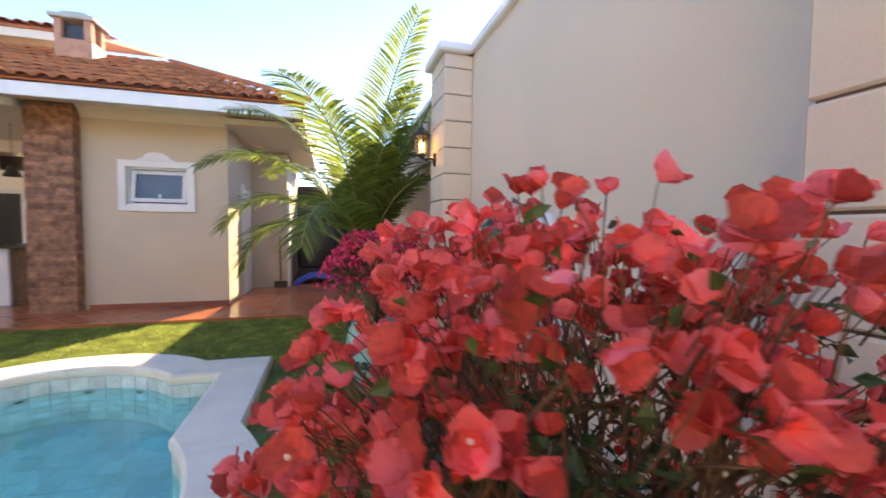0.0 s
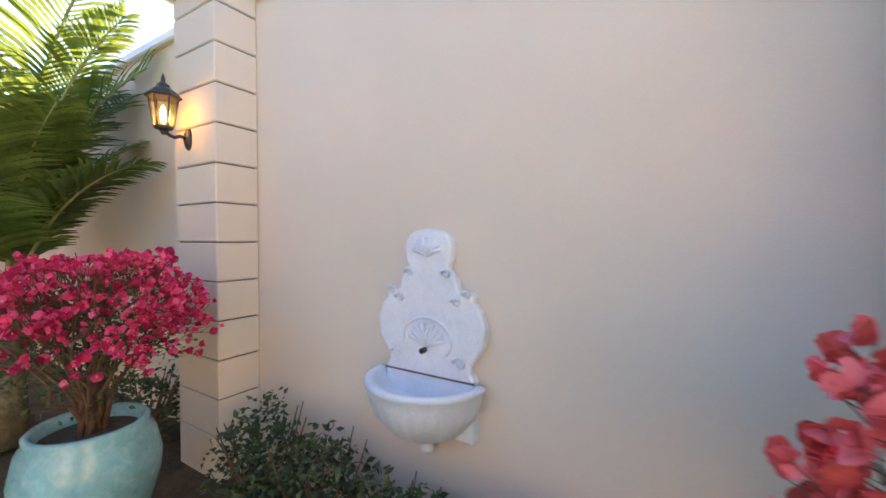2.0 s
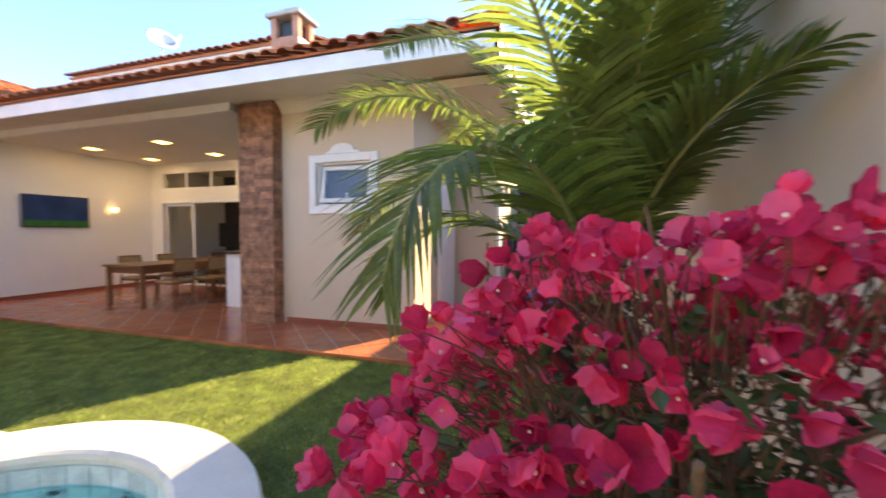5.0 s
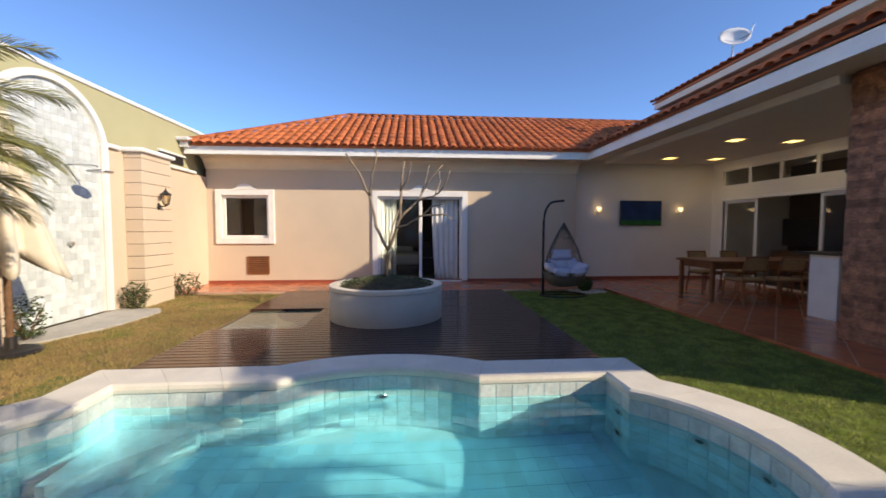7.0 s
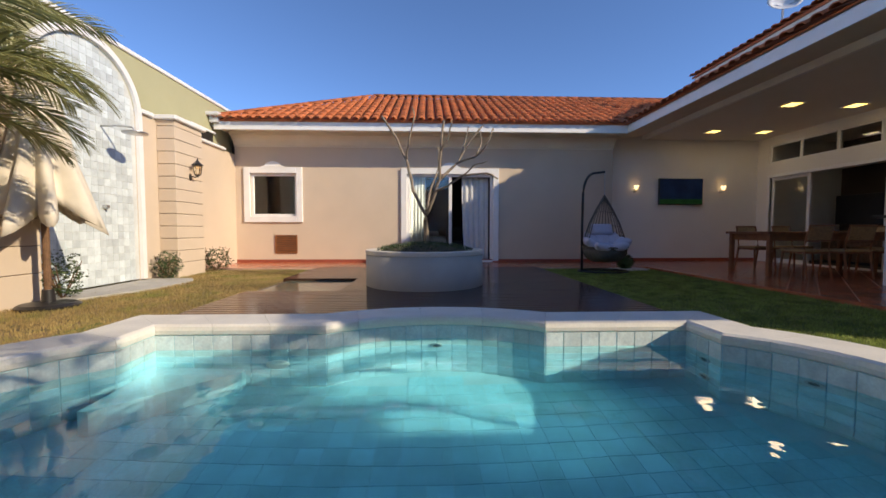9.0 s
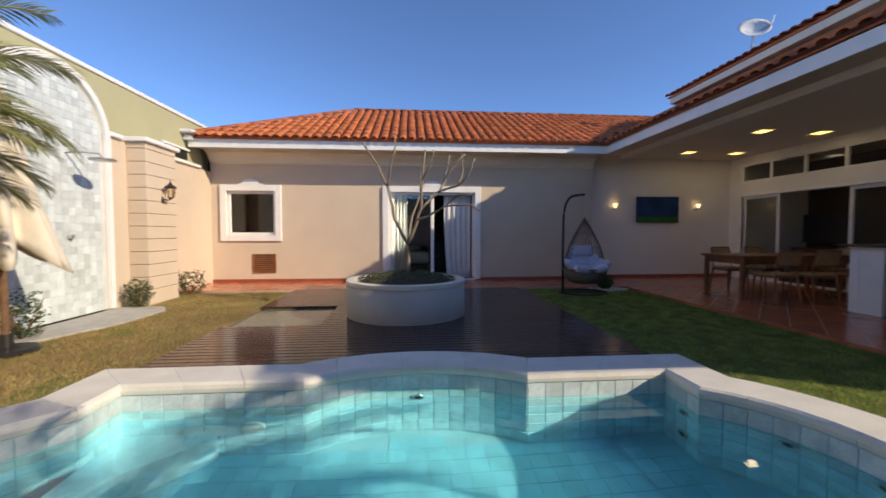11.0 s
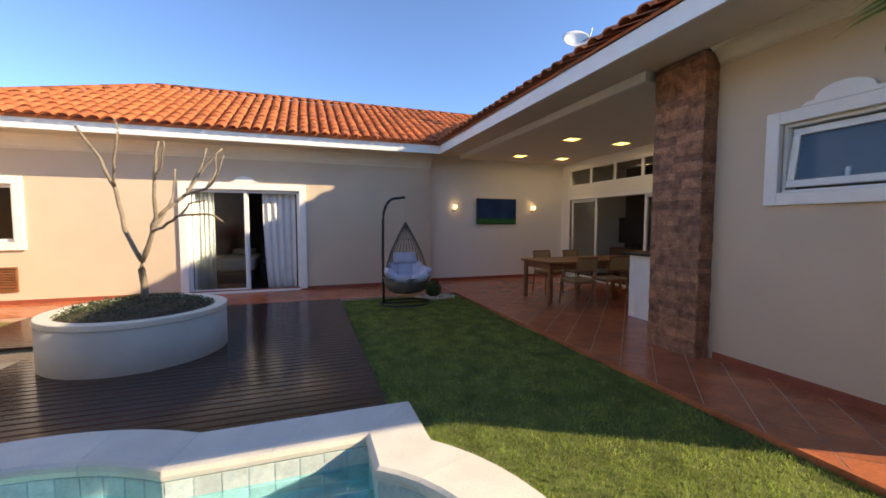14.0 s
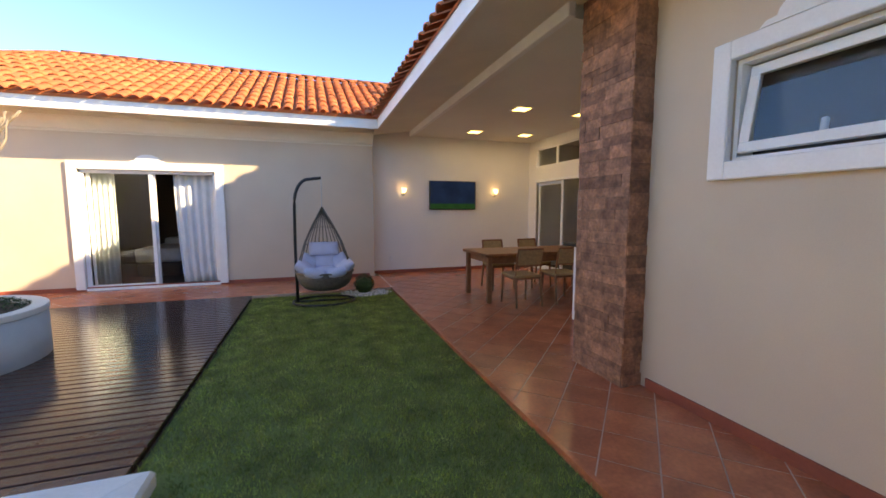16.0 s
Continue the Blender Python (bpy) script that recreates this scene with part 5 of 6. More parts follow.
bm.transform(Matrix(((1, 0, 0, 0), (0, 0, 1, 0), (0, 1, 0, 0), (0, 0, 0, 1))))
bk = part("back_plate", bm, M_MARBLE, ft)
bv = bk.modifiers.new("edge", "BEVEL")
bv.width, bv.segments, bv.limit_method = 0.012, 3, "ANGLE"
prof = [(0.0, 0.43), (0.025, 0.43), (0.032, 0.455), (0.02, 0.48), (0.07, 0.505), (0.15, 0.555), (0.21, 0.64), (0.236, 0.72), (0.24, 0.755), (0.25, 0.765), (0.25, 0.785), (0.235, 0.79), (0.215, 0.785), (0.2, 0.74), (0.14, 0.69), (0.0, 0.66)]
bm = lathe(bmesh.new(), prof, 48, (0, 0.05, 0), 0.0, math.pi)
for v in bm.verts:
    v.co.x, v.co.y = v.co.x * 1.14, 0.05 + (v.co.y - 0.05) * 1.08
    if 0.53 < v.co.z < 0.7 and math.hypot(v.co.x, v.co.y - 0.05) > 0.1:
        k = 1 + 0.025 * math.cos(math.atan2(v.co.y - 0.05, v.co.x) * 26)
        v.co.x, v.co.y = v.co.x * k, 0.05 + (v.co.y - 0.05) * k
part("basin", bm, M_MARBLE, ft, "half-round fluted basin", True)
part("joint", bx(-0.236, 0.236, 0.05, 0.0585, 0.786, 0.794), M_JOINT, ft, "dark joint above the basin")


def shell(cx, cz, r, n=9):
    bm = bmesh.new()
    for k in range(n):
        a = math.pi * (0.08 + 0.84 * k / (n - 1))
        tube(bm, [(cx, 0.055, cz - r * 0.35), (cx + 0.55 * r * math.cos(a), 0.06, cz - r * 0.2 + 0.55 * r * math.sin(a)), (cx + r * math.cos(a), 0.056, cz - r * 0.2 + r * math.sin(a))], [0.006, r * 0.13, r * 0.1], 8)
    return bm


part("shell_relief", shell(0, 1.365, 0.075), M_MARBLE, ft, "raised shell ornament", True)
part("shell_relief", shell(0, 0.955, 0.095), M_MARBLE, ft, "raised shell ornament", True)
for cx, cz, rr in ((0.1, 1.262, 0.024), (-0.1, 1.262, 0.024), (0.15, 1.14, 0.026), (-0.15, 1.14, 0.026), (0.17, 0.87, 0.035), (-0.17, 0.87, 0.035), (0.2, 1.175, 0.022), (-0.2, 1.175, 0.022)):
    bm = bmesh.new()
    tube(bm, [(cx + rr * (1 - 0.1 * k) * math.cos(k * 0.8), 0.058, cz + rr * (1 - 0.1 * k) * math.sin(k * 0.8)) for k in range(10)], 0.009, 6)
    part("scroll", bm, M_MARBLE, ft, "", True)
bm = bmesh.new()
tube(bm, [(0.125 * math.cos(a), 0.056, 0.955 + 0.1 * math.sin(a)) for a in [math.pi * (-0.2 + 1.4 * k / 16) for k in range(17)]], 0.008, 6)
part("relief_ring", bm, M_MARBLE, ft, "", True)
bm = lathe(bmesh.new(), [(0.0, -0.005), (0.013, 0.0), (0.013, 0.03), (0.009, 0.03), (0.009, 0.002)], 14)
bm.transform(pose(0.01, 0.055, 0.905, -90))
part("spout", bm, M_BLACK, ft, "dark spout hole")


ft.matrix_basis = pose(-1.435, YS, 0.03) @ Matrix.Diagonal((0.99, 1, 0.96, 1))


# ---- lanterns ----
def lantern(loc, rz, label, lit):
    t = thing("wall_lantern", label, "wall lamp", loc, rz)
    bm = lathe(bmesh.new(), [(0.0, 0.02), (0.02, 0.025), (0.04, 0.015), (0.045, 0.0)], 18)
    bm.transform(pose(0, 0, 0, -90) @ Matrix.Diagonal((0.8, 1.5, 1, 1)))
    part("wall_plate", bm, M_BLACK, t)
    part("arm", tube(bmesh.new(), [(0, 0.01, 0), (0, 0.05, 0.01), (0, 0.08, -0.005), (0, 0.11, 0.005), (0, 0.135, 0.03)], 0.011, 8), M_BLACK, t, "", True)
    c = (0, 0.135, 0)
    part("base_cup", lathe(bmesh.new(), [(0.0, 0.0), (0.012, 0.0), (0.02, 0.02), (0.045, 0.03), (0.05, 0.045), (0.0, 0.045)], 6, c), M_BLACK, t)
    for k in range(6):
        a = math.pi / 3 * k
        part("bar", tube(bmesh.new(), [(0.048 * math.cos(a), 0.135 + 0.048 * math.sin(a), 0.045), (0.072 * math.cos(a), 0.135 + 0.072 * math.sin(a), 0.21)], 0.005, 5), M_BLACK, t)
    g = part("glass", lathe(bmesh.new(), [(0.045, 0.046), (0.069, 0.209)], 6, c), M_AMBER, t, "amber glass panes")
    g.visible_shadow = False
    part("roof", lathe(bmesh.new(), [(0.0, 0.205), (0.085, 0.205), (0.095, 0.215), (0.06, 0.25), (0.035, 0.265), (0.03, 0.285), (0.012, 0.295), (0.01, 0.32), (0.0, 0.35)], 6, c), M_BLACK, t)
    part("bulb", lathe(bmesh.new(), [(0.0, 0.06), (0.012, 0.07), (0.016, 0.11), (0.012, 0.14), (0.0, 0.165)], 10, c), M_FLAME if lit else M_WHITE, t, "glowing candle bulb" if lit else "unlit bulb")


lantern((0.15, -0.73, 1.985), 0, "black six-sided wall lantern, lit amber", True)
lantern((XW + 0.3, 7.72, 1.72), -90, "black six-sided wall lantern, unlit", False)

# ---- parasol, shower ----
um = thing("parasol", "closed cream parasol on a dark wooden pole", "parasol", (-5.68, 4.73, -0.05))
part("base_plate", lathe(bmesh.new(), [(0.0, 0.0), (0.25, 0.0), (0.26, 0.03), (0.23, 0.055), (0.06, 0.07), (0.05, 0.2), (0.0, 0.2)], 32), M_BLACK, um, "dark round base")
part("pole", tube(bmesh.new(), [(0, 0, 0.05), (0, 0, 2.7)], 0.032, 12), M_STEM, um, "dark wooden pole")
bm = bmesh.new()
rings = []
for j in range(15):
    s = j / 14
    z = 2.72 - s * 1.8
    row = []
    for i in range(64):
        a = 2 * math.pi * i / 64
        fold = math.cos(a * 8 + 0.6 * math.sin(s * 5))
        flare = max(0.0, s - 0.62) / 0.38
        rr = 0.03 + s ** 0.8 * (0.26 + 0.06 * fold) * (1 + 0.12 * math.sin(a * 2 + 1)) + flare * (0.06 + 0.10 * fold)
        row.append(bm.verts.new((rr * math.cos(a), rr * math.sin(a), z + 0.07 * s * s * math.cos(a * 3 + 1) - 0.10 * flare * fold)))
    rings.append(row)
for a, b in zip(rings, rings[1:]):
    for i in range(64):
        bm.faces.new((a[i], a[(i + 1) % 64], b[(i + 1) % 64], b[i]))
cn = part("canopy", bm, M_CLOTH, um, "folded cream canvas canopy", True)
cn.modifiers.new("thick", "SOLIDIFY").thickness = 0.006
sh = thing("shower_head", "steel overhead shower on a wall arm", "shower", (XW, 6.2, 2.2))
part("arm", tube(bmesh.new(), [(-0.02, 0, 0.02), (0.2, 0, 0.03), (0.42, 0, 0.01), (0.46, 0, -0.04)], 0.012, 8), M_STEEL, sh, "", True)
part("rose", lathe(bmesh.new(), [(0.0, -0.04), (0.03, -0.045), (0.15, -0.06), (0.155, -0.072), (0.15, -0.08), (0.0, -0.08)], 28, (0.46, 0, 0)), M_STEEL, sh, "", True)
part("tap", tube(bmesh.new(), [(0, 0.0, -1.1), (0.06, 0, -1.1)], 0.03, 10), M_STEEL, sh)

# ---- wall grille, deck hatch ----
vent = thing("wall_vent", "brown wooden louvred vent in the wall", "vent", (-5.08, YN, 0.44))
bm = bmesh.new()
for a in ((-0.26, 0.26, -0.22, -0.19), (-0.26, 0.26, 0.19, 0.22), (-0.26, -0.23, -0.19, 0.19), (0.23, 0.26, -0.19, 0.19)):
    box(bm, a[0], a[1], -0.025, 0, a[2], a[3])
part("frame", bm, M_WOOD, vent)
for k in range(8):
    part("slat", bx(-0.23, 0.23, -0.02, 0.0, -0.004, 0.02, m=pose(0, 0, -0.18 + k * 0.047, 25)), M_WOOD, vent)
part("backing", bx(-0.24, 0.24, -0.004, -0.001, -0.2, 0.2), M_JOINT, vent)
hatch = thing("deck_hatch", "sunken pale green glass hatch in the deck", "hatch", (0, 0, 0))
part("well", bx(PATCH[0], PATCH[1], PATCH[2], PATCH[3], -0.09, -0.075), M_CONC, hatch)
part("glass", bx(PATCH[0] + 0.02, PATCH[1] - 0.02, PATCH[2] + 0.02, PATCH[3] - 0.02, -0.05, -0.035), M_FROST, hatch, "pale green glass sheet")

# ---- roofline things ----
ch = thing("chimney", "brick chimney with white cap and smoke openings", "chimney", (4.62, 4.2, 3.6))
part("flue", bx(-0.2, 0.2, -0.25, 0.25, -0.4, 0.75, bevel=0.01), M_CORBEL, ch)
for x in (-0.15, 0.15):
    for y in (-0.2, 0.2):
        part("post", bx(x - 0.05, x + 0.05, y - 0.05, y + 0.05, 0.75, 1.05), M_CORBEL, ch)
part("flue", bx(-0.12, 0.12, -0.16, 0.16, 0.75, 1.0), M_BLACK, ch, "black flue between the posts")
part("cap", bx(-0.26, 0.26, -0.31, 0.31, 1.05, 1.12, bevel=0.015), M_CONC, ch, "pale cap slab")
part("cap_ridge", bx(-0.17, 0.17, -0.2, 0.2, 1.12, 1.2, bevel=0.03), M_CONC, ch)
for k in range(12):
    part("white_brick", bx(-0.19, 0.19, -0.26, -0.248, -0.2 + k * 0.078, -0.2 + k * 0.078 + 0.064), M_COPE, ch)
ds = thing("satellite_dish", "white satellite dish on the upper roof edge", "satellite dish", (6.3, 9.25, 5.12))
bm = lathe(bmesh.new(), [(0.0, 0.0), (0.15, 0.015), (0.3, 0.07), (0.4, 0.13), (0.4, 0.14), (0.3, 0.08), (0.0, 0.01)], 28)
bm.transform(pose(0, 0, 0.72, 55, 15, -35) @ Matrix.Diagonal((0.8, 0.8, 0.8, 1)))
part("reflector", bm, M_DISH, ds, "", True)
part("mast", tube(bmesh.new(), [(0, 0, -0.3), (0, 0.02, 0.4), (0, 0, 0.72)], 0.025, 8), M_STEEL, ds)
part("feed_arm", tube(bmesh.new(), [(0.02, -0.05, 0.66), (0.24, -0.22, 0.78), (0.3, -0.24, 1.0)], 0.014, 6), M_STEEL, ds)

# ---- side passage ----
# passage end: its shade is put into the wall colour
structure("wall_garage_back", bx(9.15, 9.3, -1.0, 1.2, -0.1, 2.6), M_SHADED, "end wall of the side passage, coloured dark for shade", "wall")
gar = thing("covered_trolley", "black covered equipment at the passage end", "equipment", (7.6, 0.55, 0))
part("cover", bx(-0.4, 0.4, -0.5, 0.5, 0.25, 1.5, bevel=0.14, seg=3), M_BLACK, gar, "black fabric cover", True)
part("frame", bx(-0.38, 0.38, -0.48, 0.48, 0.0, 0.3), M_BLACK, gar)
tarp = thing("tarpaulin", "crumpled blue tarpaulin on the tiled floor", "tarpaulin", (6.75, 0.5, 0.0))
bm = bmesh.new()
bmesh.ops.create_grid(bm, x_segments=22, y_segments=22, size=0.5)
for v in bm.verts:
    v.co.x, v.co.y = v.co.x * 0.75, v.co.y * 1.1
    v.co.z = 0.02 + 0.22 * max(0, 1 - (v.co.length / 0.62) ** 2) + 0.05 * noise.noise(v.co * 6)
    v.co.z = max(v.co.z, 0.004)
part("sheet", bm, M_BLUE, tarp, "", True).modifiers.new("thick", "SOLIDIFY").thickness = 0.004
broom = thing("broom", "wooden broom leaning on the passage wall", "broom", (6.02, 1.3, 0.0))
part("handle", tube(bmesh.new(), [(0.0, 0, 0.12), (0.06, 0.02, 1.15)], 0.014, 8), M_WOOD, broom)
part("brush", bx(-0.05, 0.03, -0.14, 0.14, 0.0, 0.14, bevel=0.02), M_BLACK, broom)
dj = thing("door_3", "white door frame in the side passage", "door", (6.1, 1.16, 0), kind="structure")
part("frame", bx(-0.02, 0.17, -0.05, 0.0, 0, 2.2, bevel=0.005), M_WHITE, dj)
dk = thing("door_4", "pale door in the end wall of the house", "door", (5.5, 1.9, 0), kind="structure")
part("leaf", bx(-0.4, 0.4, -0.03, 0.0, 0, 2.1, bevel=0.005), M_WHITE, dk)
part("frame", bx(-0.48, -0.4, -0.05, 0.0, 0, 2.18, bevel=0.005), M_WHITE, dk)

# ---- pieces: cladding, boards, tiles ----
for face in range(2):
    z = 0.0
    while z < 3.15:
        h = rng.choice((0.05, 0.075, 0.1))
        h = min(h, 3.155 - z)
        a, lim = (PY0, PY1) if face == 0 else (PX, XE + 0.0)
        x = a - rng.uniform(0.0, 0.2) if face == 0 else a
        while x < lim - 0.005:
            w = rng.uniform(0.18, 0.45)
            p0, p1 = max(x, a), min(x + w, lim)
            x += w
            if p1 - p0 < 0.02:
                continue
            pr_ = rng.uniform(0.0, 0.008)
            if face == 0:
                bm = bx(PX - pr_, PX + 0.02, p0 + 0.001, p1 - 0.001, z + 0.001, z + h - 0.001)
            else:
                bm = bx(p0 + 0.001, p1 - 0.001, PY0 - pr_, PY0 + 0.02, z + 0.001, z + h - 0.001)
            part("stone", bm, M_STONE, pillar)
        z += h
y = 3.86
k = 0
bw = 0.09
bfull = mesh("deck_board", *[list(v) for v in ([(x, yy, z) for z in (-0.05, -0.006, 0.0) for x, yy in ((-4.0, 0.0 if z < 0 else 0.008), (0.6, 0.0 if z < 0 else 0.008), (0.6, bw - (0.0 if z < 0 else 0.008)), (-4.0, bw - (0.0 if z < 0 else 0.008)))],
             [(0, 1, 5, 4), (1, 2, 6, 5), (2, 3, 7, 6), (3, 0, 4, 7), (4, 5, 9, 8), (5, 6, 10, 9), (6, 7, 11, 10), (7, 4, 8, 11), (8, 9, 10, 11)])], M_DECK)
while y < 8.58:
    if PATCH[2] - 0.05 < y < PATCH[3] - 0.03:
        part("board", bx(PATCH[1], 0.6, y + 0.003, y + bw - 0.003, -0.05, 0.0, bevel=0.003), M_DECK, deck)
    elif y < 4.18:
        hw = math.sqrt(max(1.877 ** 2 - (y - 2.293) ** 2, 0.0)) - 0.02
        for xa, xb in ((-4.0, -1.62 - hw), (-1.62 + hw, 0.6)):
            part("board", bx(xa, xb, y + 0.003, y + bw - 0.003, -0.05, 0.0, bevel=0.003), M_DECK, deck)
    else:
        o = part("board", bfull, M_DECK, deck)
        o.location.y = y
    y += bw + 0.008

# diagonal floor tiles
def diagonal(parent, x0, x1, y0, y1, near, joined_label):
    s = 0.31
    h = s * math.sqrt(0.5)
    whole = [(h - 0.006, 0), (0, h - 0.006), (-(h - 0.006), 0), (0, -(h - 0.006))]
    shared = bpy.data.meshes.new("tile")
    bm = prism(bmesh.new(), whole, -0.008, 0.002)
    bm.to_mesh(shared), bm.free()
    shared.materials.append(M_FLOOR)
    rest = bmesh.new()
    count = 0
    for i in range(-60, 90):
        for j in range(-60, 90):
            cx, cy = (i + j) * h, (i - j) * h
            if not (x0 - h < cx < x1 + h and y0 - h < cy < y1 + h):
                continue
            poly = clip([(cx + px, cy + py) for px, py in whole], x0, x1, y0, y1)
            if len(poly) < 3:
                continue
            inside = x0 + h < cx < x1 - h and y0 + h < cy < y1 - h
            if near(cx, cy) and count < 290:
                count += 1
                if inside:
                    part("tile", shared, M_FLOOR, parent).location = (cx, cy, 0)
                else:
                    part("tile", prism(bmesh.new(), poly, -0.008, 0.002), M_FLOOR, parent)
            else:
                prism(rest, poly, -0.008, 0.002)
    if rest.faces:
        tagged(part("tiles", rest, M_FLOORS, parent), joined_label, kind="stuff")
    else:
        rest.free()


diagonal(floor, EX + 0.12, XG, 1.163, YTV - 0.002, lambda x, y: y < 8.2, "red quarry tiles further in")
diagonal(floor2, XW, EX + 0.1, 8.64, YN - 0.002, lambda x, y: x > -3.0, "red quarry tiles further along")
part("edging", bx(EX + 0.09, EX + 0.12, 1.16, 8.62, -0.1, 0.004), M_FLOOR, floor)

# pool tiles round the water line
def pool_tiles():
    loop = pool_outline(0.37)
    marks = along(loop, 0.15)
    tile = mesh("pool_tile", [(x, y, z) for y, e in ((0.0, 0.0), (0.006, 0.02)) for x, z in ((e, e), (1 - e, e), (1 - e, 1 - e), (e, 1 - e))], [(4, 5, 6, 7), (0, 1, 5, 4), (1, 2, 6, 5), (2, 3, 7, 6), (3, 0, 4, 7)], M_PTILE)
    verts, faces = [], []
    for a, b in zip(marks, marks[1:] + marks[:1]):
        p, q = at(loop, a), at(loop, b)
        d = q - p
        if d.length < 0.02:
            continue
        ang = math.degrees(math.atan2(d.y, d.x))
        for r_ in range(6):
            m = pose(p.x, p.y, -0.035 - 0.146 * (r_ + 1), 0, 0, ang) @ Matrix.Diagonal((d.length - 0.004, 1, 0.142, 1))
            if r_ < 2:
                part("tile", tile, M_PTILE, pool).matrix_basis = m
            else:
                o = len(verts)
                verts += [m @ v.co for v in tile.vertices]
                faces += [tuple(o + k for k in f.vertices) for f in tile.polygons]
    tagged(part("wall_tiles", mesh("wall_tiles", verts, faces, M_PTILES), M_PTILES, pool), "blue-grey wall tiles deep under water, bluer for the water's tint", kind="stuff")


pool_tiles()
bm = bmesh.new()
for i in range(36):
    for j in range(28):
        x0, y0 = -4.4 + i * 0.15, 0.4 + j * 0.15
        cx, cy = x0 + 0.075, y0 + 0.075
        ok = (-3.75 < cx < 0.33 and 1.2 < cy < 3.48) or ((cx + 1.62) ** 2 / 0.8 ** 2 + (cy - 2.34) ** 2 / 1.35 ** 2 < 1) or ((cy - 2.34) ** 2 / 0.85 ** 2 + (cx + 1.7) ** 2 / 2.4 ** 2 < 1)
        if ok:
            vs = [bm.verts.new((x, y, -0.945)) for x, y in ((x0, y0), (x0 + 0.146, y0), (x0 + 0.146, y0 + 0.146), (x0, y0 + 0.146))]
            bm.faces.new(vs)
            for a, b in zip(vs, vs[1:] + vs[:1]):
                bm.faces.new((b, a, bm.verts.new((a.co.x, a.co.y, -0.95)), bm.verts.new((b.co.x, b.co.y, -0.95))))
tagged(part("floor_tiles", bm, M_PFLOOR, pool), "turquoise floor tiles, bluer for the water's tint", kind="stuff")

# shower mosaic
def mosaic():
    s = 0.105
    tile = mesh("mosaic_tile", [(0.006, e, f) for e, f in ((0.003, 0.003), (s - 0.003, 0.003), (s - 0.003, s - 0.003), (0.003, s - 0.003))] + [(-0.002, e, f) for e, f in ((0, 0), (s, 0), (s, s), (0, s))],
                [(0, 1, 2, 3), (4, 5, 1, 0), (5, 6, 2, 1), (6, 7, 3, 2), (7, 4, 0, 3)], M_MOSAIC)
    verts, faces, n = [], [], 0
    c, rr = (ARC_Y0 + ARC_Y1) / 2, (ARC_Y1 - ARC_Y0) / 2
    rows = int((ARC_S + rr) / (s + 0.002))
    for j in range(rows):
        for i in range(int((ARC_Y1 - ARC_Y0) / (s + 0.002))):
            y_, z_ = ARC_Y0 + 0.01 + i * (s + 0.002), 0.0 + j * (s + 0.002)
            far = max(math.hypot(abs(y_ + s / 2 - c) + s / 2, z_ + s - ARC_S), 0)
            if z_ + s > ARC_S and far > rr:
                continue
            if n < 290 and z_ < 2.4:
                n += 1
                part("tile", tile, M_MOSAIC, arch).location = (XW - 0.012, y_, z_)
            else:
                o = len(verts)
                verts += [(XW - 0.012 + v.co.x, y_ + v.co.y, z_ + v.co.z) for v in tile.vertices]
                faces += [tuple(o + k for k in p.vertices) for p in tile.polygons]
    tagged(part("tiles", mesh("mosaic_rest", verts, faces, M_MOSAICS), M_MOSAICS, arch), "pale blue mosaic tiles higher up", kind="stuff")


mosaic()


# roof tiles: barrel covers over channels
def barrel(width, length):
    v, f = [], []
    n = 6
    for k, (yy, rad, lift) in enumerate(((0.0, width * 0.5, 0.02), (length, width * 0.42, 0.0))):
        for i in range(n + 1):
            a = math.pi * i / n
            v.append((rad * math.cos(a), yy, lift + rad * 0.62 * math.sin(a)))
    f = [(i, i + 1, n + 2 + i, n + 1 + i) for i in range(n)]
    o = len(v)
    for i in range(n + 1):
        a = math.pi * i / n
        v.append((width * 0.42 * math.cos(a), 0.0, 0.015 + width * 0.42 * 0.62 * math.sin(a)))
    f += [(i + 1, i, o + i, o + i + 1) for i in range(n)]
    return v, f


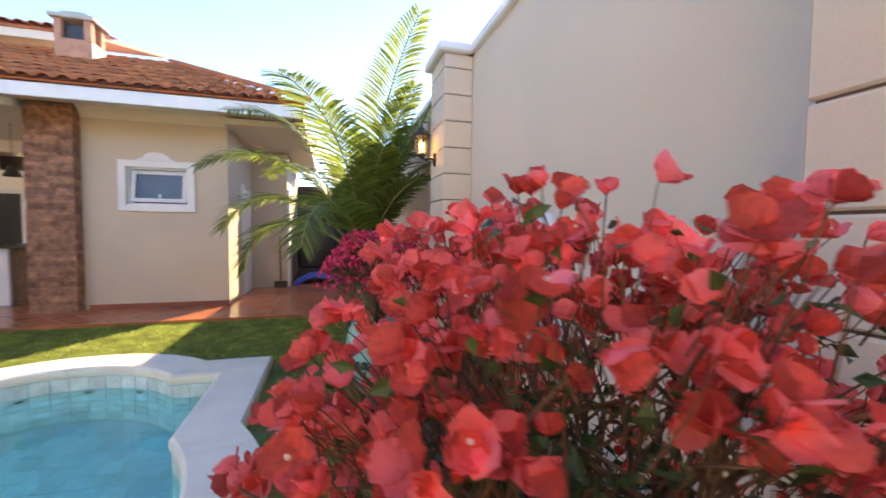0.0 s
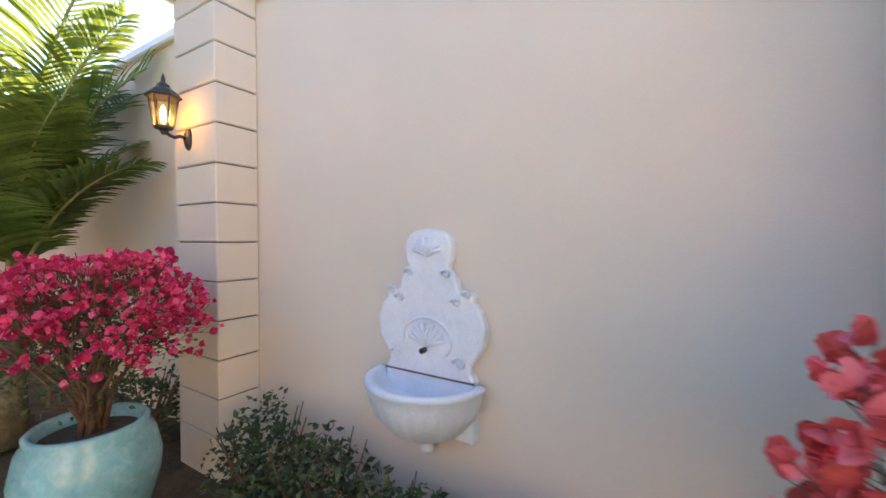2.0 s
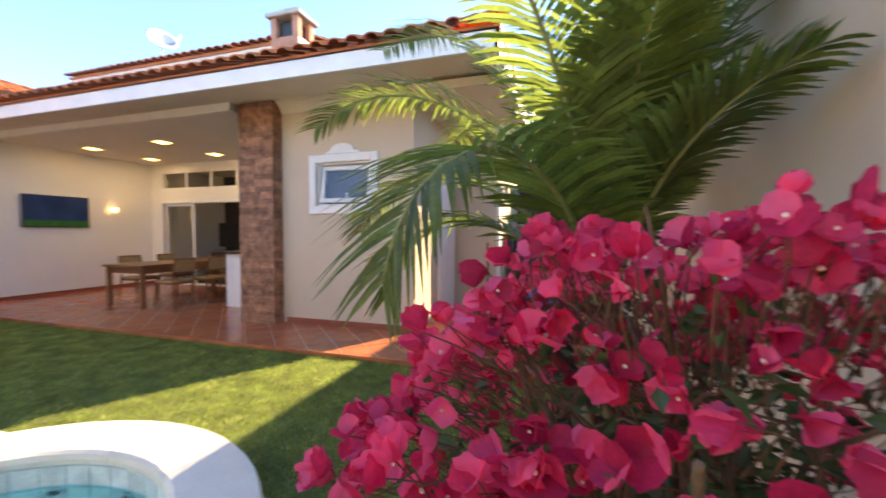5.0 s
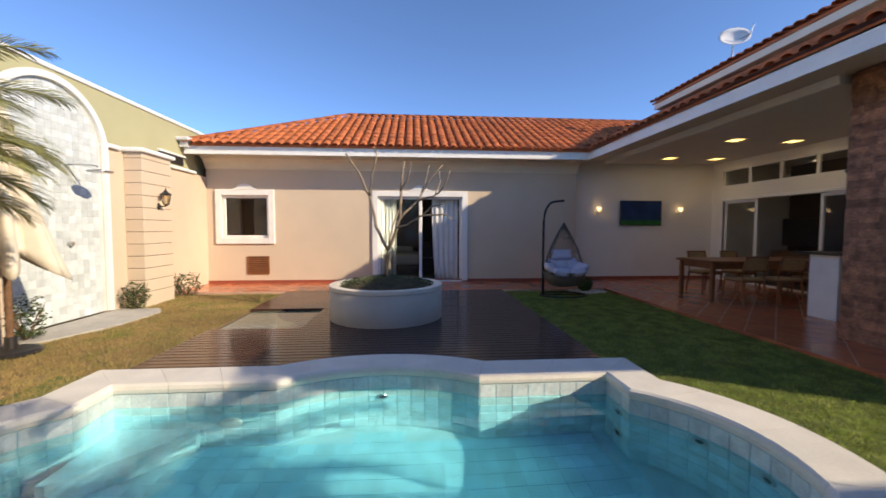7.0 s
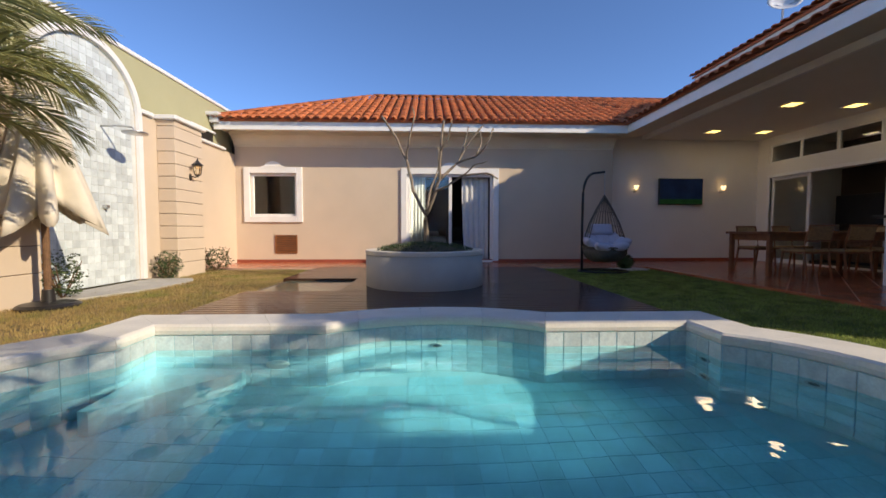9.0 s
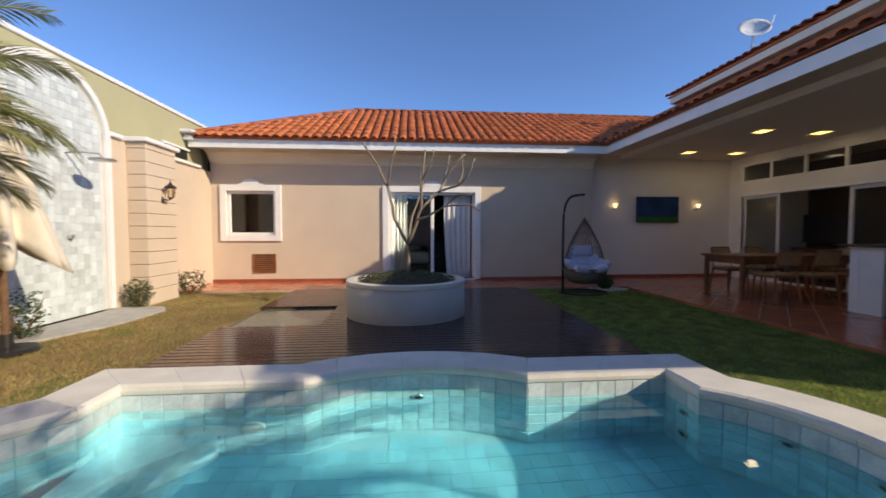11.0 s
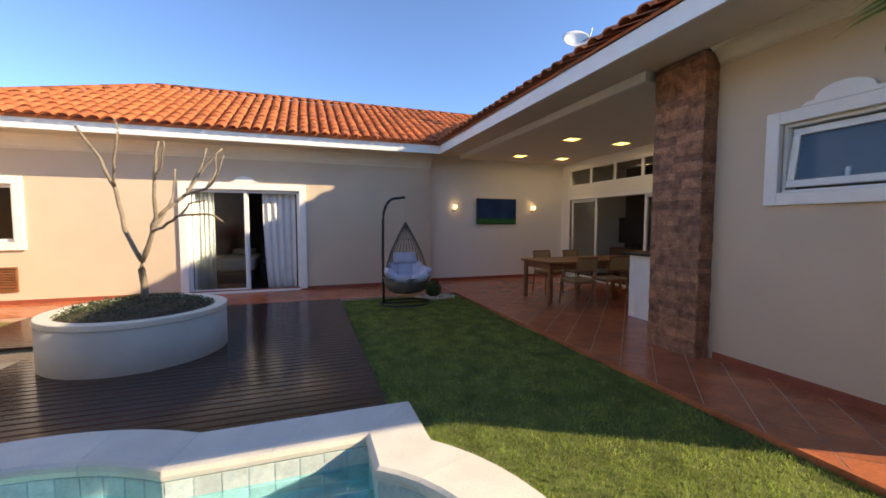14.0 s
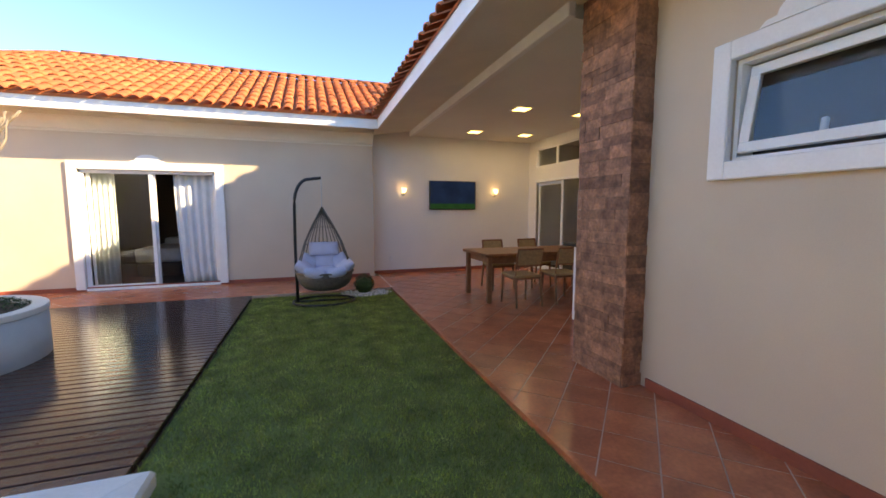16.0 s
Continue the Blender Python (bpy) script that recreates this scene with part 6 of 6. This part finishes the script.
def tile_roof(parent, origin, u, w, width_of, rise_len, near, label, material_parts=M_ROOF, cap=300):
    """Lays tiles on a slope: origin at the eave, u along it, w up the slope; width_of gives the run at each height."""
    cw, ln = 0.205, 0.36
    v, f = barrel(0.17, ln + 0.06)
    me = mesh("roof_tile", v, f, M_ROOF, True)
    u, w = Vector(u).normalized(), Vector(w).normalized()
    nrm = u.cross(w)
    if nrm.z < 0:
        nrm = -nrm
    base = Matrix((u.cross(w).z > 0 and u or -u, w, nrm)).transposed()
    verts, faces, n = [], [], 0
    rows = int(rise_len / ln) + 1
    rr = random.Random(len(label))
    for j in range(rows):
        s = j * ln
        if s > rise_len - 0.05:
            break
        lo, hi = width_of(s)
        i = math.ceil(lo / cw)
        while i * cw < hi:
            p = Vector(origin) + u * (i * cw) + w * (s - 0.05) + nrm * (0.055 + 0.004 * rr.uniform(-1, 1))
            m = Matrix.Translation(p) @ (base @ Matrix.Rotation(radians(rr.uniform(-1.2, 1.2)), 3, "Z")).to_4x4()
            if n < cap and near(i * cw, j):
                n += 1
                part("roof_tile", me, M_ROOF, parent).matrix_basis = m
            else:
                o = len(verts)
                verts += [m @ Vector(q) for q in v]
                faces += [tuple(o + k for k in q) for q in f]
            i += 1
    if verts:
        tagged(part("roof_tiles", mesh("roof_tiles", verts, faces, M_ROOFS, True), M_ROOFS, parent), label, kind="stuff")


c = math.hypot(1, SL)
run_n = EX - X0
tile_roof(roof_n, (X0, EY - 0.06, RZ), (1, 0, 0), (0, 1, SL), lambda s: (s / c, run_n + s / c), RN * c, lambda a, j: True, "terracotta tiles higher up the slope")
tile_roof(roof_e, (EX - 0.04, 0.58, RZ), (0, 1, 0), (1, 0, SL), lambda s: (s / c, EY - 0.58 + s / c), RE * c, lambda a, j: j < 5, "terracotta tiles further up the east slope")
tile_roof(roof_u, (UX - 0.07, 4.55, UZ + 0.15), (0, 1, 0), (1, 0, 0.31), lambda s: (0, 6.25), 1.2, lambda a, j: j < 1, "terracotta tiles of the upper roof")
# ridge caps
def ridge(parent, a, b, label):
    a, b = Vector(a), Vector(b)
    n = int((b - a).length / 0.34)
    v, f = barrel(0.24, 0.4)
    me = mesh("ridge_tile", v, f, M_ROOF, True)
    d = (b - a).normalized()
    side = d.cross(Vector((0, 0, 1))).normalized()
    m3 = Matrix((side, d, side.cross(d))).transposed()
    for k in range(n):
        part("ridge_tile", me, M_ROOF, parent).matrix_basis = Matrix.Translation(a + d * 0.34 * k + Vector((0, 0, 0.07))) @ m3.to_4x4() @ Matrix.Rotation(radians(4), 4, "X")


ridge(roof_n, (X0 + RN, EY + RN, RZ + SL * RN), (EX + RN, EY + RN, RZ + SL * RN), "")
ridge(roof_n, (X0, EY - 0.02, RZ), (X0 + RN, EY + RN, RZ + SL * RN), "")
ridge(roof_s, (EX, 0.58, RZ), (EX + RE, 0.58 + RE, RZ + SL * RE), "")
